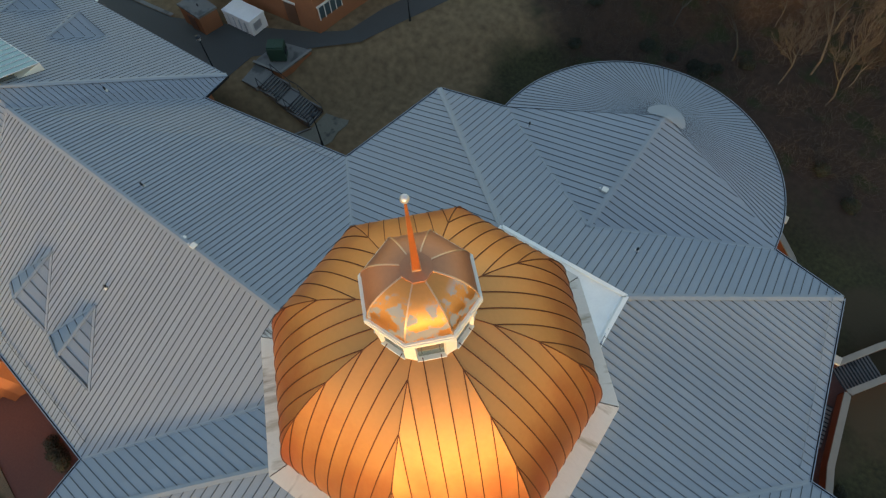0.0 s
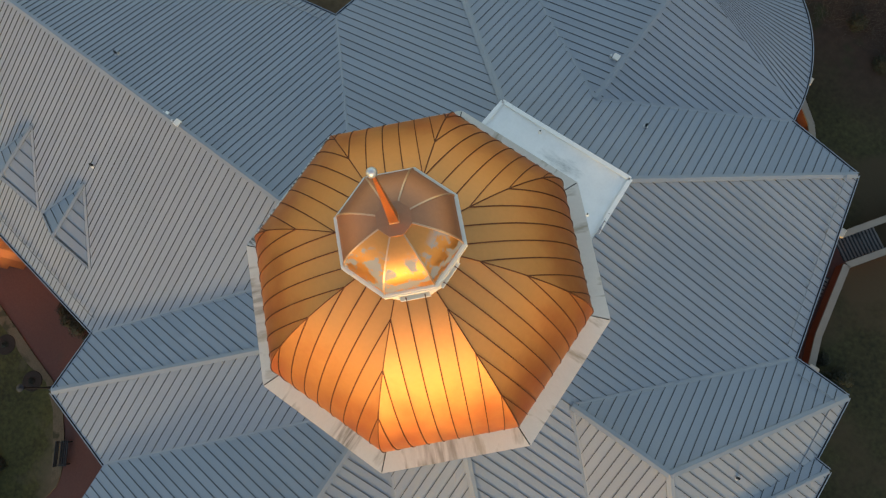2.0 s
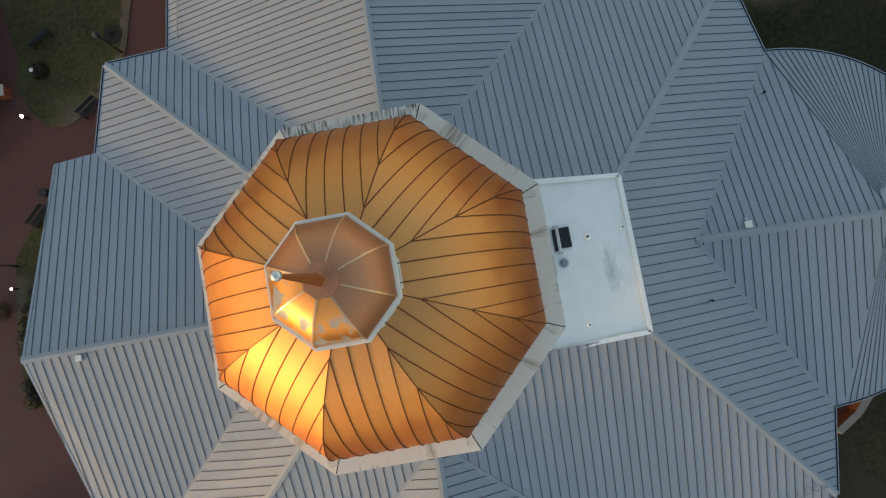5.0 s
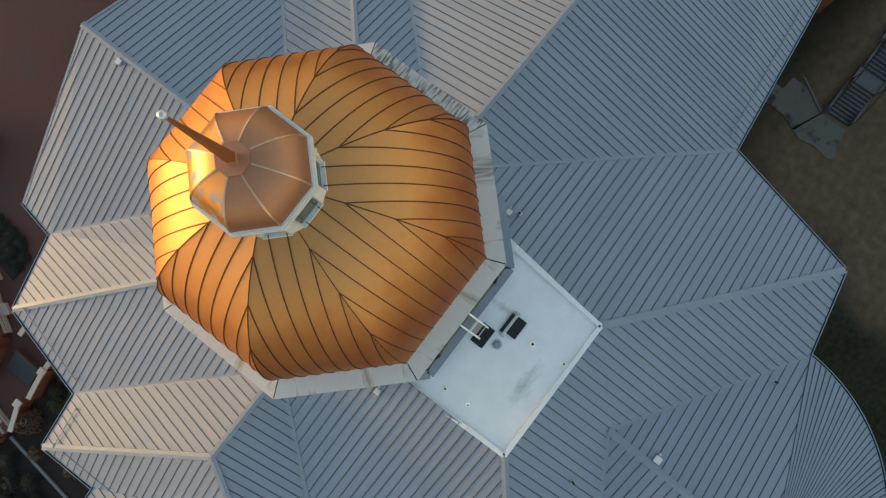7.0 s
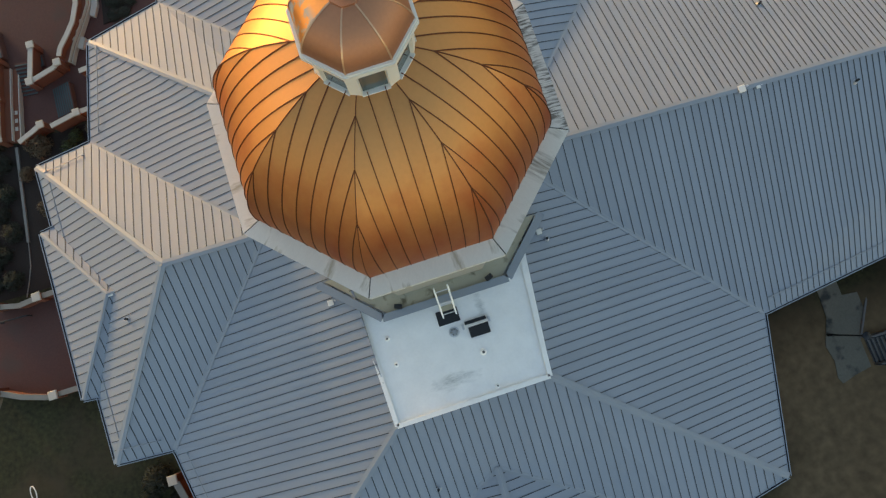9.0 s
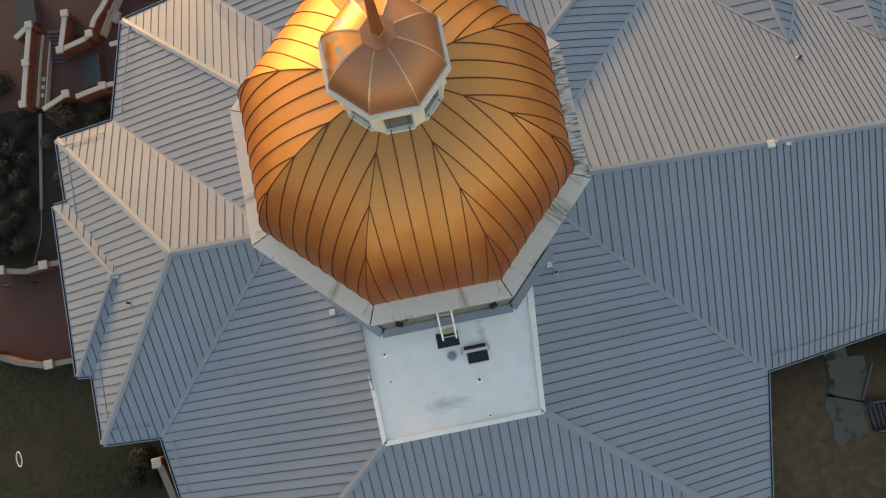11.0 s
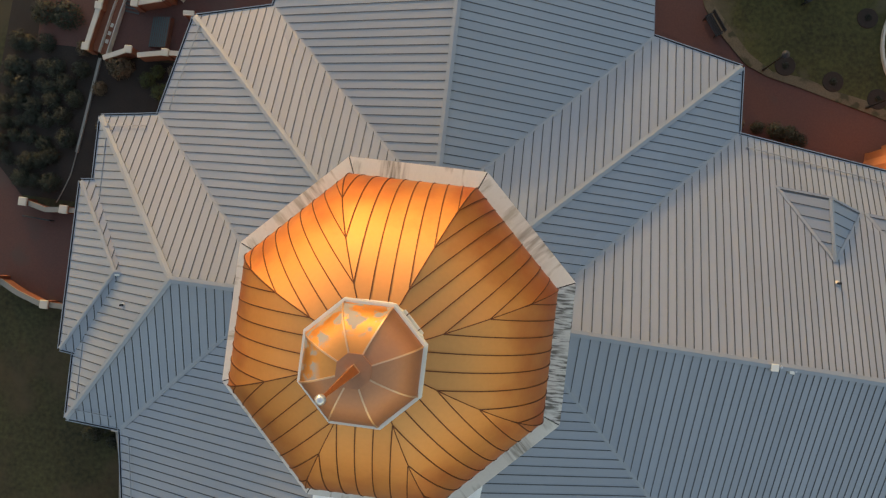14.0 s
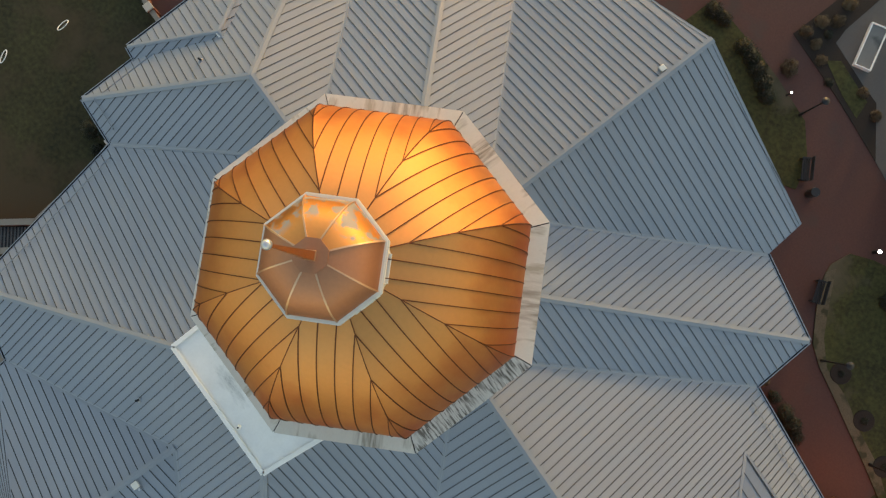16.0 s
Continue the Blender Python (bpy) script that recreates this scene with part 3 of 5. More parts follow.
# ---- dome ----
drum = thing("drum", "octagonal drum wall under the copper dome", "wall", kind="structure")
part("drum_wall", prism(octagon(4.7), CROWN - 11.5, CROWN - 0.3), DRUMW, drum)
ring = thing("dome_ring", "weathered cream octagonal ring with dark corner joints under the dome", "cornice", kind="structure")
t8 = math.tan(math.pi / 8)
ring_meshes = {}
for key, material in (("clean", RING), ("worn", RING_WORN), ("patchy", RING_PATCHY), ("brown", RING_BROWN)):
    v = []
    for ap, z in ((5.2, 0.0), (4.5, 0.12)):
        for sgn in (-1, 1):
            v.append((ap, sgn * (ap * t8 - 0.018), CROWN + z))
    v += [(x, y, z - 0.42) for x, y, z in v]
    ring_meshes[key] = mesh_of("ring_panel", v, [(0, 1, 3, 2), (4, 6, 7, 5), (0, 4, 5, 1), (1, 5, 7, 3), (2, 6, 4, 0), (3, 7, 6, 2)], (material,))
for g in range(8):
    put("ring_panel", ring_meshes["worn" if g == 0 else "patchy" if g in (2, 7) else "brown" if g in (1, 3) else "clean"], ring).rotation_euler = (0, 0, radians(45 * g))
part("ring_core", prism(octagon(5.17), CROWN - 0.40, CROWN - 0.03), DARK, ring)
FOOT_Z = WZ + 0.42
foot = thing("drum_foot", "grey metal coping and stained ledge at the foot of the drum", "ledge", kind="structure")
part("ledge", prism([(-2.65, -5.3), (2.65, -5.3), (4.9, -3.1), (-4.9, -3.1)], WZ - 0.3, FOOT_Z - 0.12), LEDGE, foot)
for a, b in (((-2.9, -5.44), (2.9, -5.44)), ((2.9, -5.44), (5.2, -3.15)), ((-5.2, -3.15), (-2.9, -5.44))):
    cap(foot, (*a, FOOT_Z), (*b, FOOT_Z), width=0.34, drop=0.0, lift=0.0, name="coping", material=RIDGE)
part("curb_wall", prism([(-2.82, -5.38), (2.82, -5.38), (5.1, -3.15), (5.0, -3.1), (2.78, -5.3), (-2.78, -5.3), (-5.0, -3.1), (-5.1, -3.15)], WZ - 0.3, FOOT_Z - 0.03), RIDGE, foot)

DOME_AP, DOME_H, DOME_Z = 4.62, 5.19, CROWN + 0.06
LANT_Z = CROWN + 4.96


def dome_profile(n=22, top=5.03):
    out = []
    for i in range(n + 1):
        t = i / n
        z = top * (1 - (1 - t) ** 1.5)
        out.append((DOME_AP * math.sqrt(max(0.0, 1 - (z / DOME_H) ** 2)), z))
    return out


def gore_panels(parent, profile, z0, turn, pitch, name, mats, rib=(0.023, 0.02)):
    """Panels of one face of an octagonal dome: strips up the curve, mitred at the hips."""
    tan8 = math.tan(math.pi / 8)
    half = profile[0][0] * tan8
    count = max(1, round(2 * half / pitch))
    w = 2 * half / count
    m = Matrix.Rotation(turn, 4, "Z")
    for k in range(count):
        a, b = -half + k * w, -half + (k + 1) * w
        verts, faces, slots, rows = [], [], [], []
        for ap, z in profile:
            lim = ap * tan8
            lo, hi = max(a, -lim), min(b, lim)
            if hi - lo < 0.002:
                mid = max(-lim, min(lim, (a + b) / 2))
                lo, hi = mid - 0.001, mid + 0.001
                rows.append((ap, lo, hi, z))
                break
            rows.append((ap, lo, hi, z))
        for ap, lo, hi, z in rows:
            verts += [m @ Vector((ap, lo, z0 + z)), m @ Vector((ap, hi, z0 + z))]
        for i in range(len(rows) - 1):
            faces.append((2 * i, 2 * i + 1, 2 * i + 3, 2 * i + 2))
            slots.append(0)
        base = len(verts)
        cut = 0
        for i, (ap, lo, hi, z) in enumerate(rows):
            p0 = rows[max(0, i - 1)]
            p1 = rows[min(len(rows) - 1, i + 1)]
            nrm = Vector((p1[3] - p0[3], 0, p0[0] - p1[0])).normalized()
            for u, h in ((lo - rib[0] / 2, -0.01), (lo + rib[0] / 2, -0.01), (lo + rib[0] / 2, rib[1]), (lo - rib[0] / 2, rib[1])):
                verts.append(m @ (Vector((ap, u, z0 + z)) + nrm * h))
        for i in range(len(rows) - 1):
            for q in range(1, 4):
                q2 = (q + 1) % 4
                faces.append((base + 4 * i + q, base + 4 * i + q2, base + 4 * i + 4 + q2, base + 4 * i + 4 + q))
                slots.append(1)
        me = mesh_of(name, verts, faces, mats, slots)
        for p, s in zip(me.polygons, slots):
            p.use_smooth = s == 0
        put(name, me, parent)


dome = thing("copper_dome", "octagonal copper dome of standing-seam panels, polished and glowing", "dome", at=(0, 0, 0))
for g in range(8):
    gore_panels(dome, dome_profile(), DOME_Z, radians(45 * g), 0.42, "copper_panel", (COPPER, COPPER_SEAM))

lantern = thing("lantern", "small cream octagonal lantern with dark windows and a weathered copper cap", "lantern")
part("base_ring", prism(octagon(1.36), LANT_Z - 0.10, LANT_Z + 0.05), CREAM, lantern)
part("lantern_wall", prism(octagon(1.08), LANT_Z - 0.5, CROWN + 6.37), CREAM, lantern)
TOP = CROWN + 6.45
part("frieze", prism(octagon(1.19), CROWN + 6.06, TOP - 0.16), CREAM, lantern)
part("cornice", prism(octagon(1.29), TOP - 0.17, TOP - 0.02), CREAM, lantern)
part("cornice_lip", prism(octagon(1.26), TOP - 0.02, TOP + 0.03), CREAM, lantern)
for g in range(8):
    m = Matrix.Rotation(radians(45 * g), 4, "Z")
    pane_ = part("lantern_window", box((1.07, -0.30, LANT_Z + 0.14), (1.10, 0.30, CROWN + 6.0), m), GLASS, lantern, "dark green-grey window")
    part("window_sill", box((1.06, -0.34, LANT_Z + 0.06), (1.22, 0.34, LANT_Z + 0.13), m, 0.01), CREAM, pane_)
    c = Matrix.Rotation(radians(45 * g + 22.5), 4, "Z")
    part("corner_pier", box((1.02, -0.14, LANT_Z + 0.05), (1.225, 0.14, CROWN + 6.08), c), CREAM, lantern)
cap_profile = [(1.21 * math.cos(t), 0.98 * math.sin(t)) for t in np.linspace(0, 1.36, 12)]
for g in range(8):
    # sunward facets take the brighter copper, the others a deeper one for shade
    gore_panels(lantern, cap_profile, TOP, radians(45 * g), 3.0, "cap_panel", (COPPER_CAP_LIT if g in (2, 3, 4) else COPPER_TOP, COPPER_RIB), rib=(0.035, 0.015))
spire = thing("spire", "tapering copper spire with a silver ball on the lantern", "spire")
part("collar", prism(octagon(0.33), CROWN + 7.34, CROWN + 7.45), COPPER_TOP, spire)
part("collar_rim", prism(octagon(0.36), CROWN + 7.32, CROWN + 7.36), COPPER_RIB, spire)
part("shaft_foot", tube((0, 0, CROWN + 7.44), (0, 0, CROWN + 7.50), 0.145, 0.13, 4), COPPER_RIB, spire, "pale copper foot")
part("shaft", tube((0, 0, CROWN + 7.48), (0, 0, CROWN + 10.02), 0.125, 0.03, 4), COPPER_DARK, spire)
bm = bmesh.new()
bmesh.ops.create_uvsphere(bm, u_segments=20, v_segments=12, radius=0.085, matrix=Matrix.Translation((0, 0, CROWN + 10.09)))
part("ball", bm, SILVER, spire, smooth=True)


# ---- roof details ----
def dormer(parent_name, label, left, right, back, z_base, z_top):
    """A small gabled dormer whose ridge runs back level into the slope; left and right are the front corners in plan."""
    d = thing(parent_name, label, "dormer", group="roof dormers")
    mid = ((left[0] + right[0]) / 2, (left[1] + right[1]) / 2)
    front, rear = (*mid, z_top), (*back, z_top)
    across = Vector((right[0] - left[0], right[1] - left[1], 0)).normalized()
    inward = Vector((back[0] - mid[0], back[1] - mid[1], 0)).normalized() * 0.15
    for corner, z in ((left, z_base[0]), (right, z_base[1])):
        roof_face(d, [(*corner, z), front, rear], across, pitch=0.5, shift=0.13, name="dormer_panel")
        cap(d, (*corner, z), rear, width=0.14, drop=0.0, lift=0.05, name="dormer_flashing")
    cap(d, front, rear, width=0.2, drop=0.06, lift=0.08, name="dormer_ridge")
    tri = [Vector((*left, z_base[0])), Vector((*right, z_base[1])), Vector(front)]
    verts = [v + inward for v in tri] + [v + inward * 1.5 for v in tri]
    put("gable", mesh_of("gable", verts, [(0, 1, 2), (5, 4, 3), (0, 3, 4, 1), (1, 4, 5, 2), (2, 5, 3, 0)], (RIDGE,)), d)
    return d


def slope_z(x, y):
    """Height of the roof under a point near the middle of a slope."""
    best = None
    for pts in ROOF_PIECES:
        inside = False
        for p, q in zip(pts, pts[1:] + pts[:1]):
            if (p[1] > y) != (q[1] > y) and x < p[0] + (q[0] - p[0]) * (y - p[1]) / (q[1] - p[1]):
                inside = not inside
        if inside:
            ga, gb, gc = plane_of(pts)
            best = ga * x + gb * y + gc
    return best if best is not None else E0 + 2

for k in range(2):
    u, v = 4.25 * k, -0.85 * k
    left, right, back = (16.45 + u, 8.1 + v), (20.55 + u, 7.25 + v), (19.0 + u, 4.62 + v)
    dormer("dormer", "small triangular metal dormer on the tan slope of the wing", left, right, back, (slope_z(*left), slope_z(*right)), slope_z(*back) + 0.02)
SLOPE_X = 4.32 / 10.3
for x in (36.3, 41.0):
    dormer("dormer", "small triangular metal dormer on the far blue-grey roof", (x - 1.9, -9.4), (x + 1.9, -9.4), (x, -6.5), (CROWN - 9.0 - SLOPE_X * 8.0,) * 2, CROWN - 9.0 - SLOPE_X * 5.1)

# raised bay on the west end
bay = thing("roof_bay", "raised bay of standing-seam metal on the hipped roof end", "roof", kind="structure")
BAY_TOP, BAY_LOW = (-15.6, -0.05, E0 + 1.66), (-14.9, -0.05, E0 + 1.60)
b_n, b_s, c_n, c_s = (-18.95, 4.39, E0 + 0.06), (-18.85, -4.5, E0 + 0.06), (-18.1, 4.5, E0 + 0.05), (-17.95, -4.6, E0 + 0.05)
roof_face(bay, [b_n, b_s, BAY_TOP], X, shift=0.15, name="bay_panel")
roof_face(bay, [b_n, c_n, BAY_LOW, BAY_TOP], Y, pitch=0.42, name="bay_panel")
roof_face(bay, [b_s, c_s, BAY_LOW, BAY_TOP], Y, pitch=0.42, name="bay_panel")
deck(bay, [[b_n, b_s, BAY_TOP]], depth=0.2)
cap(bay, b_n, BAY_TOP, width=0.22, drop=0.03, lift=0.06)
cap(bay, b_s, BAY_TOP, width=0.22, drop=0.03, lift=0.06)
cap(bay, BAY_TOP, BAY_LOW, width=0.22, drop=0.03, lift=0.06)
eave(bay, b_n, b_s)
eave(bay, c_n, b_n)
eave(bay, b_s, c_s)

# snow rails a little above the eaves
for a, b in (("tip_nw", "in_wn"), ("w_n", "w_s"), ("in_wn", "w_n"), ("in_ws", "tip_sw"), ("in_en", "e_in_n"), ("in_es", "e_in_s"), ("w_s", "in_ws")):
    va, vb = Vector(P[a]), Vector(P[b])
    d = (vb - va).normalized()
    side = Vector((-d.y, d.x, 0))
    if side.dot(-va) < 0:
        side = -side
    base = side * 0.62 + Vector((0, 0, 0.62 * 0.44 + 0.09))
    r = thing("snow_rail", "thin pale metal rail along the eave", "rail", group="snow rails")
    part("bar", tube(va + d * 0.4 + base, vb - d * 0.4 + base, 0.022, n=6), RIDGE, r)
    n = max(2, int((vb - va).length / 2.4))
    for i in range(n):
        p = va + d * (0.5 + i * ((vb - va).length - 1.0) / (n - 1)) + base
        part("clip", box((p.x - 0.03, p.y - 0.03, p.z - 0.12), (p.x + 0.03, p.y + 0.03, p.z + 0.01)), RIDGE, r)

# half-round cap at the fan's apex
fan_cap = [(APEX[0], APEX[1] + 0.25, FAN_Z + 0.16)]
N_CAP = 18
for i in range(N_CAP + 1):
    a = -math.pi * i / N_CAP
    fan_cap.append((APEX[0] + 1.25 * math.cos(a), APEX[1] + 0.1 + 1.2 * math.sin(a), FAN_Z - 0.36 + 0.0 * i))
put("fan_cap", mesh_of("fan_cap", fan_cap, [(0, i + 1, i + 2) for i in range(N_CAP)], (RIDGE,)), south)


def hood_vent(x, y, s=1.0):
    """A box-shaped exhaust hood with a pitched lid."""
    z = slope_z(x, y)
    v = thing("roof_vent", "small bright metal exhaust hood on the roof", "vent", group="exhaust hoods")
    curb = part("curb", box((x - 0.2 * s, y - 0.2 * s, z - 0.1), (x + 0.2 * s, y + 0.2 * s, z + 0.22 * s)), SILVER, v)
    part("lid", box((x - 0.26 * s, y - 0.26 * s, z + 0.22 * s), (x + 0.26 * s, y + 0.26 * s, z + 0.29 * s), None, 0.02), CREAM, curb, "pale painted lid")
    part("neck", tube((x + 0.42 * s, y + 0.1 * s, z - 0.05), (x + 0.42 * s, y + 0.1 * s, z + 0.3 * s), 0.09 * s, n=10), SILVER, v, "short silver pipe")
    part("louvre", box((x - 0.21 * s, y - 0.14 * s, z + 0.06), (x - 0.2 * s, y + 0.14 * s, z + 0.18 * s)), DARK, curb)
    part("flashing", box((x - 0.3 * s, y - 0.3 * s, z + 0.01), (x + 0.3 * s, y + 0.3 * s, z + 0.03)), RIDGE, v)


FZ_FLAT = WZ + 0.03


def pipe_vent(x, y, z=None, r=0.06, h=0.3):
    z = slope_z(x, y) if z is None else z
    v = thing("vent_pipe", "short dark plumbing vent pipe through the roof", "pipe", group="vent pipes")
    flat = z == FZ_FLAT
    part("boot", tube((x, y, z - 0.05), (x, y, z + 0.1), 2.4 * r, 1.3 * r, 10), WHITE if flat else SILVER, v)
    part("pipe", tube((x, y, z), (x, y, z + h), r, n=10), WHITE if flat else DARK, v)
    part("hole", tube((x, y, z + h), (x, y, z + h + 0.004), 0.8 * r, n=10), DARK, v)


for x, y, s in ((15.85, -0.5, 0.65), (16.65, -0.6, 0.4), (0.18, -15.85, 0.65), (-0.45, 15.45, 0.55), (-15.45, -0.1, 0.5), (4.95, -3.85, 0.5), (-4.95, -4.05, 0.5)):
    hood_vent(x, y, s)
for x, y in ((19.0, 3.6), (-14.8, -1.6), (-2.95, -13.45), (6.5, -18.7), (29.4, -5.6), (5.2, -4.25), (21.2, -1.7)):
    pipe_vent(x, y)

# skylight on the far ridge
sky_l = thing("skylight", "long pale teal glazed ridge skylight on the far roof", "skylight")
SK0, SK1, SKZ = 33.0, 41.0, CROWN - 9.0
part("curb", box((SK0, -4.4, SKZ - 1.6), (SK1, 1.8, SKZ - 0.6)), CREAM, sky_l)
BAR = 0.5
for sgn in (-1, 1):
    for i in range(int((SK1 - SK0) / BAR)):
        x0, x1 = SK0 + i * BAR + 0.02, SK0 + (i + 1) * BAR - 0.02
        v = [(x0, -1.3 + sgn * 3.1, SKZ - 0.62), (x1, -1.3 + sgn * 3.1, SKZ - 0.62), (x1, -1.3, SKZ + 0.45), (x0, -1.3, SKZ + 0.45)]
        v += [(x, y, z - 0.03) for x, y, z in v]
        f = [(0, 1, 2, 3), (7, 6, 5, 4), (0, 4, 5, 1), (1, 5, 6, 2), (2, 6, 7, 3), (3, 7, 4, 0)]
        put("pane", mesh_of("pane", v, f if sgn < 0 else [q[::-1] for q in f], (TEAL,)), sky_l)
for i in range(int((SK1 - SK0) / BAR) + 1):
    x = SK0 + i * BAR
    bm = tube((x, -4.4, SKZ - 0.6), (x, -1.3, SKZ + 0.47), 0.035, n=4)
    add_tube(bm, (x, 1.8, SKZ - 0.6), (x, -1.3, SKZ + 0.47), 0.035, n=4)
    part("glazing_bar", bm, SILVER, sky_l)
part("ridge_bar", box((SK0, -1.38, SKZ + 0.43), (SK1, -1.22, SKZ + 0.52)), SILVER, sky_l)

# things on the flat white roof
FZ = WZ + 0.03
lad = thing("ladder", "short white metal ladder leaning on the drum ledge", "ladder")
for x in (-0.36, 0.24):
    part("rail", tube((x, -6.24, FZ), (x, -5.00, FZ + 1.75), 0.04, n=8), WHITE, lad)
for i in range(3):
    k = 0.12 + i * 0.42
    part("rung", tube((-0.36, -6.24 + 1.12 * k, FZ + 1.75 * k), (0.24, -6.24 + 1.12 * k, FZ + 1.75 * k), 0.024, n=6), SILVER, lad)
part("top_plate", box((-0.33, -5.98, FZ + 0.34), (0.21, -5.74, FZ + 0.37)), LEDGE, lad, "brownish stained plate")
mat_1 = thing("rubber_mat", "black rubber mat at the foot of the ladder", "mat")
part("slab", box((-0.65, -6.55, FZ), (0.33, -5.91, FZ + 0.04), None, 0.01), DARK, mat_1)
hat = thing("roof_hatch", "black roof hatch with white hold-open rails", "hatch")
part("lid", box((0.54, -7.45, FZ), (1.45, -6.96, FZ + 0.10), None, 0.015), DARK, hat)
part("flap", box((0.45, -6.83, FZ), (1.42, -6.68, FZ + 0.12), None, 0.01), DARK, hat)
for y in (-6.88, -6.95):
    part("rail", tube((0.32, y, FZ + 0.16), (1.55, y, FZ + 0.16), 0.018, n=6), WHITE, hat, "white tube rail")
for x in (0.34, 1.53):
    part("bracket", box((x - 0.05, -7.00, FZ), (x + 0.05, -6.77, FZ + 0.18)), SILVER, hat)
dr = thing("roof_drain", "grey domed roof drain grate", "drain")
part("bowl", tube((-0.1, -6.96, FZ), (-0.1, -6.96, FZ + 0.05), 0.24, 0.22, 14), SILVER, dr)
part("dome", tube((-0.1, -6.96, FZ + 0.05), (-0.1, -6.96, FZ + 0.17), 0.17, 0.1, 12), RIDGE, dr)
for i in range(6):
    a = math.pi * i / 3
    part("rib", tube((-0.1 + 0.18 * math.cos(a), -6.96 + 0.18 * math.sin(a), FZ + 0.04), (-0.1 + 0.09 * math.cos(a), -6.96 + 0.09 * math.sin(a), FZ + 0.18), 0.012, n=5), DARK, dr)
for x, y, r in ((0.86, -8.18, 0.075), (1.0, -9.75, 0.05), (-2.95, -7.54, 0.05), (-3.0, -6.34, 0.06)):
    pipe_vent(x, y, FZ, r, 0.16)
for x, sgn in ((-2.08, -1), (2.08, 1)):
    fl = thing("floodlight", "black floodlight on a bracket under the dome ring", "floodlight", group="drum floodlights")
    part("housing", box((-0.17, -0.11, 0.12), (0.17, 0.11, 0.36), Matrix.Translation((x, -5.16, FOOT_Z - 0.12)) @ Matrix.Rotation(radians(20 * sgn), 4, "Z"), 0.02), DARK, fl)
    part("bracket", box((x - 0.04, -5.20, FOOT_Z - 0.12), (x + 0.04, -5.11, FOOT_Z + 0.02)), DARK, fl)
    part("lens", box((-0.13, -0.125, 0.16), (0.13, -0.11, 0.32), Matrix.Translation((x, -5.16, FOOT_Z - 0.12)) @ Matrix.Rotation(radians(20 * sgn), 4, "Z")), GLASS, fl)

# ---- ground ----
def smooth(a, b, v):
    t = max(0.0, min(1.0, (v - a) / (b - a)))
    return t * t * (3 - 2 * t)


RISE = 1.9


def ground_z(x, y):
    """A level site with a higher terrace to the south-east."""
    e = x - 23.9 + max(0.0, -18 - y) * 1.0
    z = RISE * max(0.0, min(1.0, (e - 0.2) / 5.0)) * smooth(-10.0, -12.5, y)
    return z + 0.08 * noise.noise(Vector((x * 0.15, y * 0.15, 3)))* smooth(-26, -34, y)


xs = [-900, -500, -250, -140] + [-100 + 2.0 * i for i in range(101)] + [140, 250, 500, 900]
verts = [(x, y, ground_z(x, y)) for y in xs for x in xs]
n = len(xs)
faces = [(j * n + i, j * n + i + 1, (j + 1) * n + i + 1, (j + 1) * n + i) for j in range(n - 1) for i in range(n - 1)]
ground = put("ground", mesh_of("ground", verts, faces, (GROUND,), smooth=True))
tagged(ground, "dull olive lawn, dry brown grass and dark leaf litter", "ground", kind="structure")


def slab(name, label, category, poly, z0, z1, material, kind="structure"):
    return tagged(part(name, prism(poly, z0, z1), material, None), label, category, kind=kind)


def draped(name, label, category, poly, lift, material, step=1.5, kind="structure"):
    """A surface that follows the ground inside a plan outline, cut into squares."""
    x0, x1 = min(p[0] for p in poly), max(p[0] for p in poly)
    y0, y1 = min(p[1] for p in poly), max(p[1] for p in poly)
    verts, faces = [], []
    for i in range(int((x1 - x0) / step) + 1):
        for j in range(int((y1 - y0) / step) + 1):
            a, b = x0 + i * step, y0 + j * step
            cell = [(a, b), (a + step, b), (a + step, b + step), (a, b + step)]
            cell = clip_concave(cell, poly)
            if len(cell) >= 3:
                base = len(verts)
                verts += [(x, y, ground_z(x, y) + lift) for x, y in cell]
                faces.append(tuple(range(base, base + len(cell))))
    return tagged(put(name, mesh_of(name, verts, faces, (material,))), label, category, kind=kind)


def clip_concave(cell, poly):
    """The cell cut by a convex outline given counter-clockwise."""
    for i, p in enumerate(poly):
        q = poly[(i + 1) % len(poly)]
        nn = (-(q[1] - p[1]), q[0] - p[0])
        cell = clip(cell, nn, nn[0] * p[0] + nn[1] * p[1])
        if len(cell) < 3:
            return []
    return cell


slab("pavement_north", "dark red brick-paved forecourt and walk", "pavement", [(-15, 12), (31, 8), (31, 11.2), (26.8, 13.4), (26, 34), (-19, 34), (-19, 15)], -0.2, 0.03, PAVERS)
slab("lawn_east", "olive lawn with bare patches beside the brick walk", "lawn", [(14.5, 21.0), (14.7, 20.4), (15.3, 19.4), (16.2, 18.4), (17.6, 17.0), (19.0, 16.4), (21.1, 15.9), (22.9, 15.4), (25.2, 14.8), (26.9, 14.3), (34, 13), (34, 23), (24, 24.4), (19.5, 23.6), (17.6, 24.0), (15.9, 23.2), (14.7, 22.3)], -0.2, 0.09, LAWN)
edge_line = [(14.7, 20.4), (15.3, 19.4), (16.2, 18.4), (17.6, 17.0), (19.0, 16.4), (21.1, 15.9), (22.9, 15.4), (25.2, 14.8), (26.9, 14.3)]
inner = [(x + 0.25 + 0.35 * noise.noise(Vector((x, y, 5))), y + 0.6 + 0.5 * noise.noise(Vector((x, y, 1)))) for x, y in edge_line]
slab("dirt_strip", "bare tan dirt strip at the lawn edge", "dirt", edge_line + inner[::-1], -0.1, 0.096, DIRT)
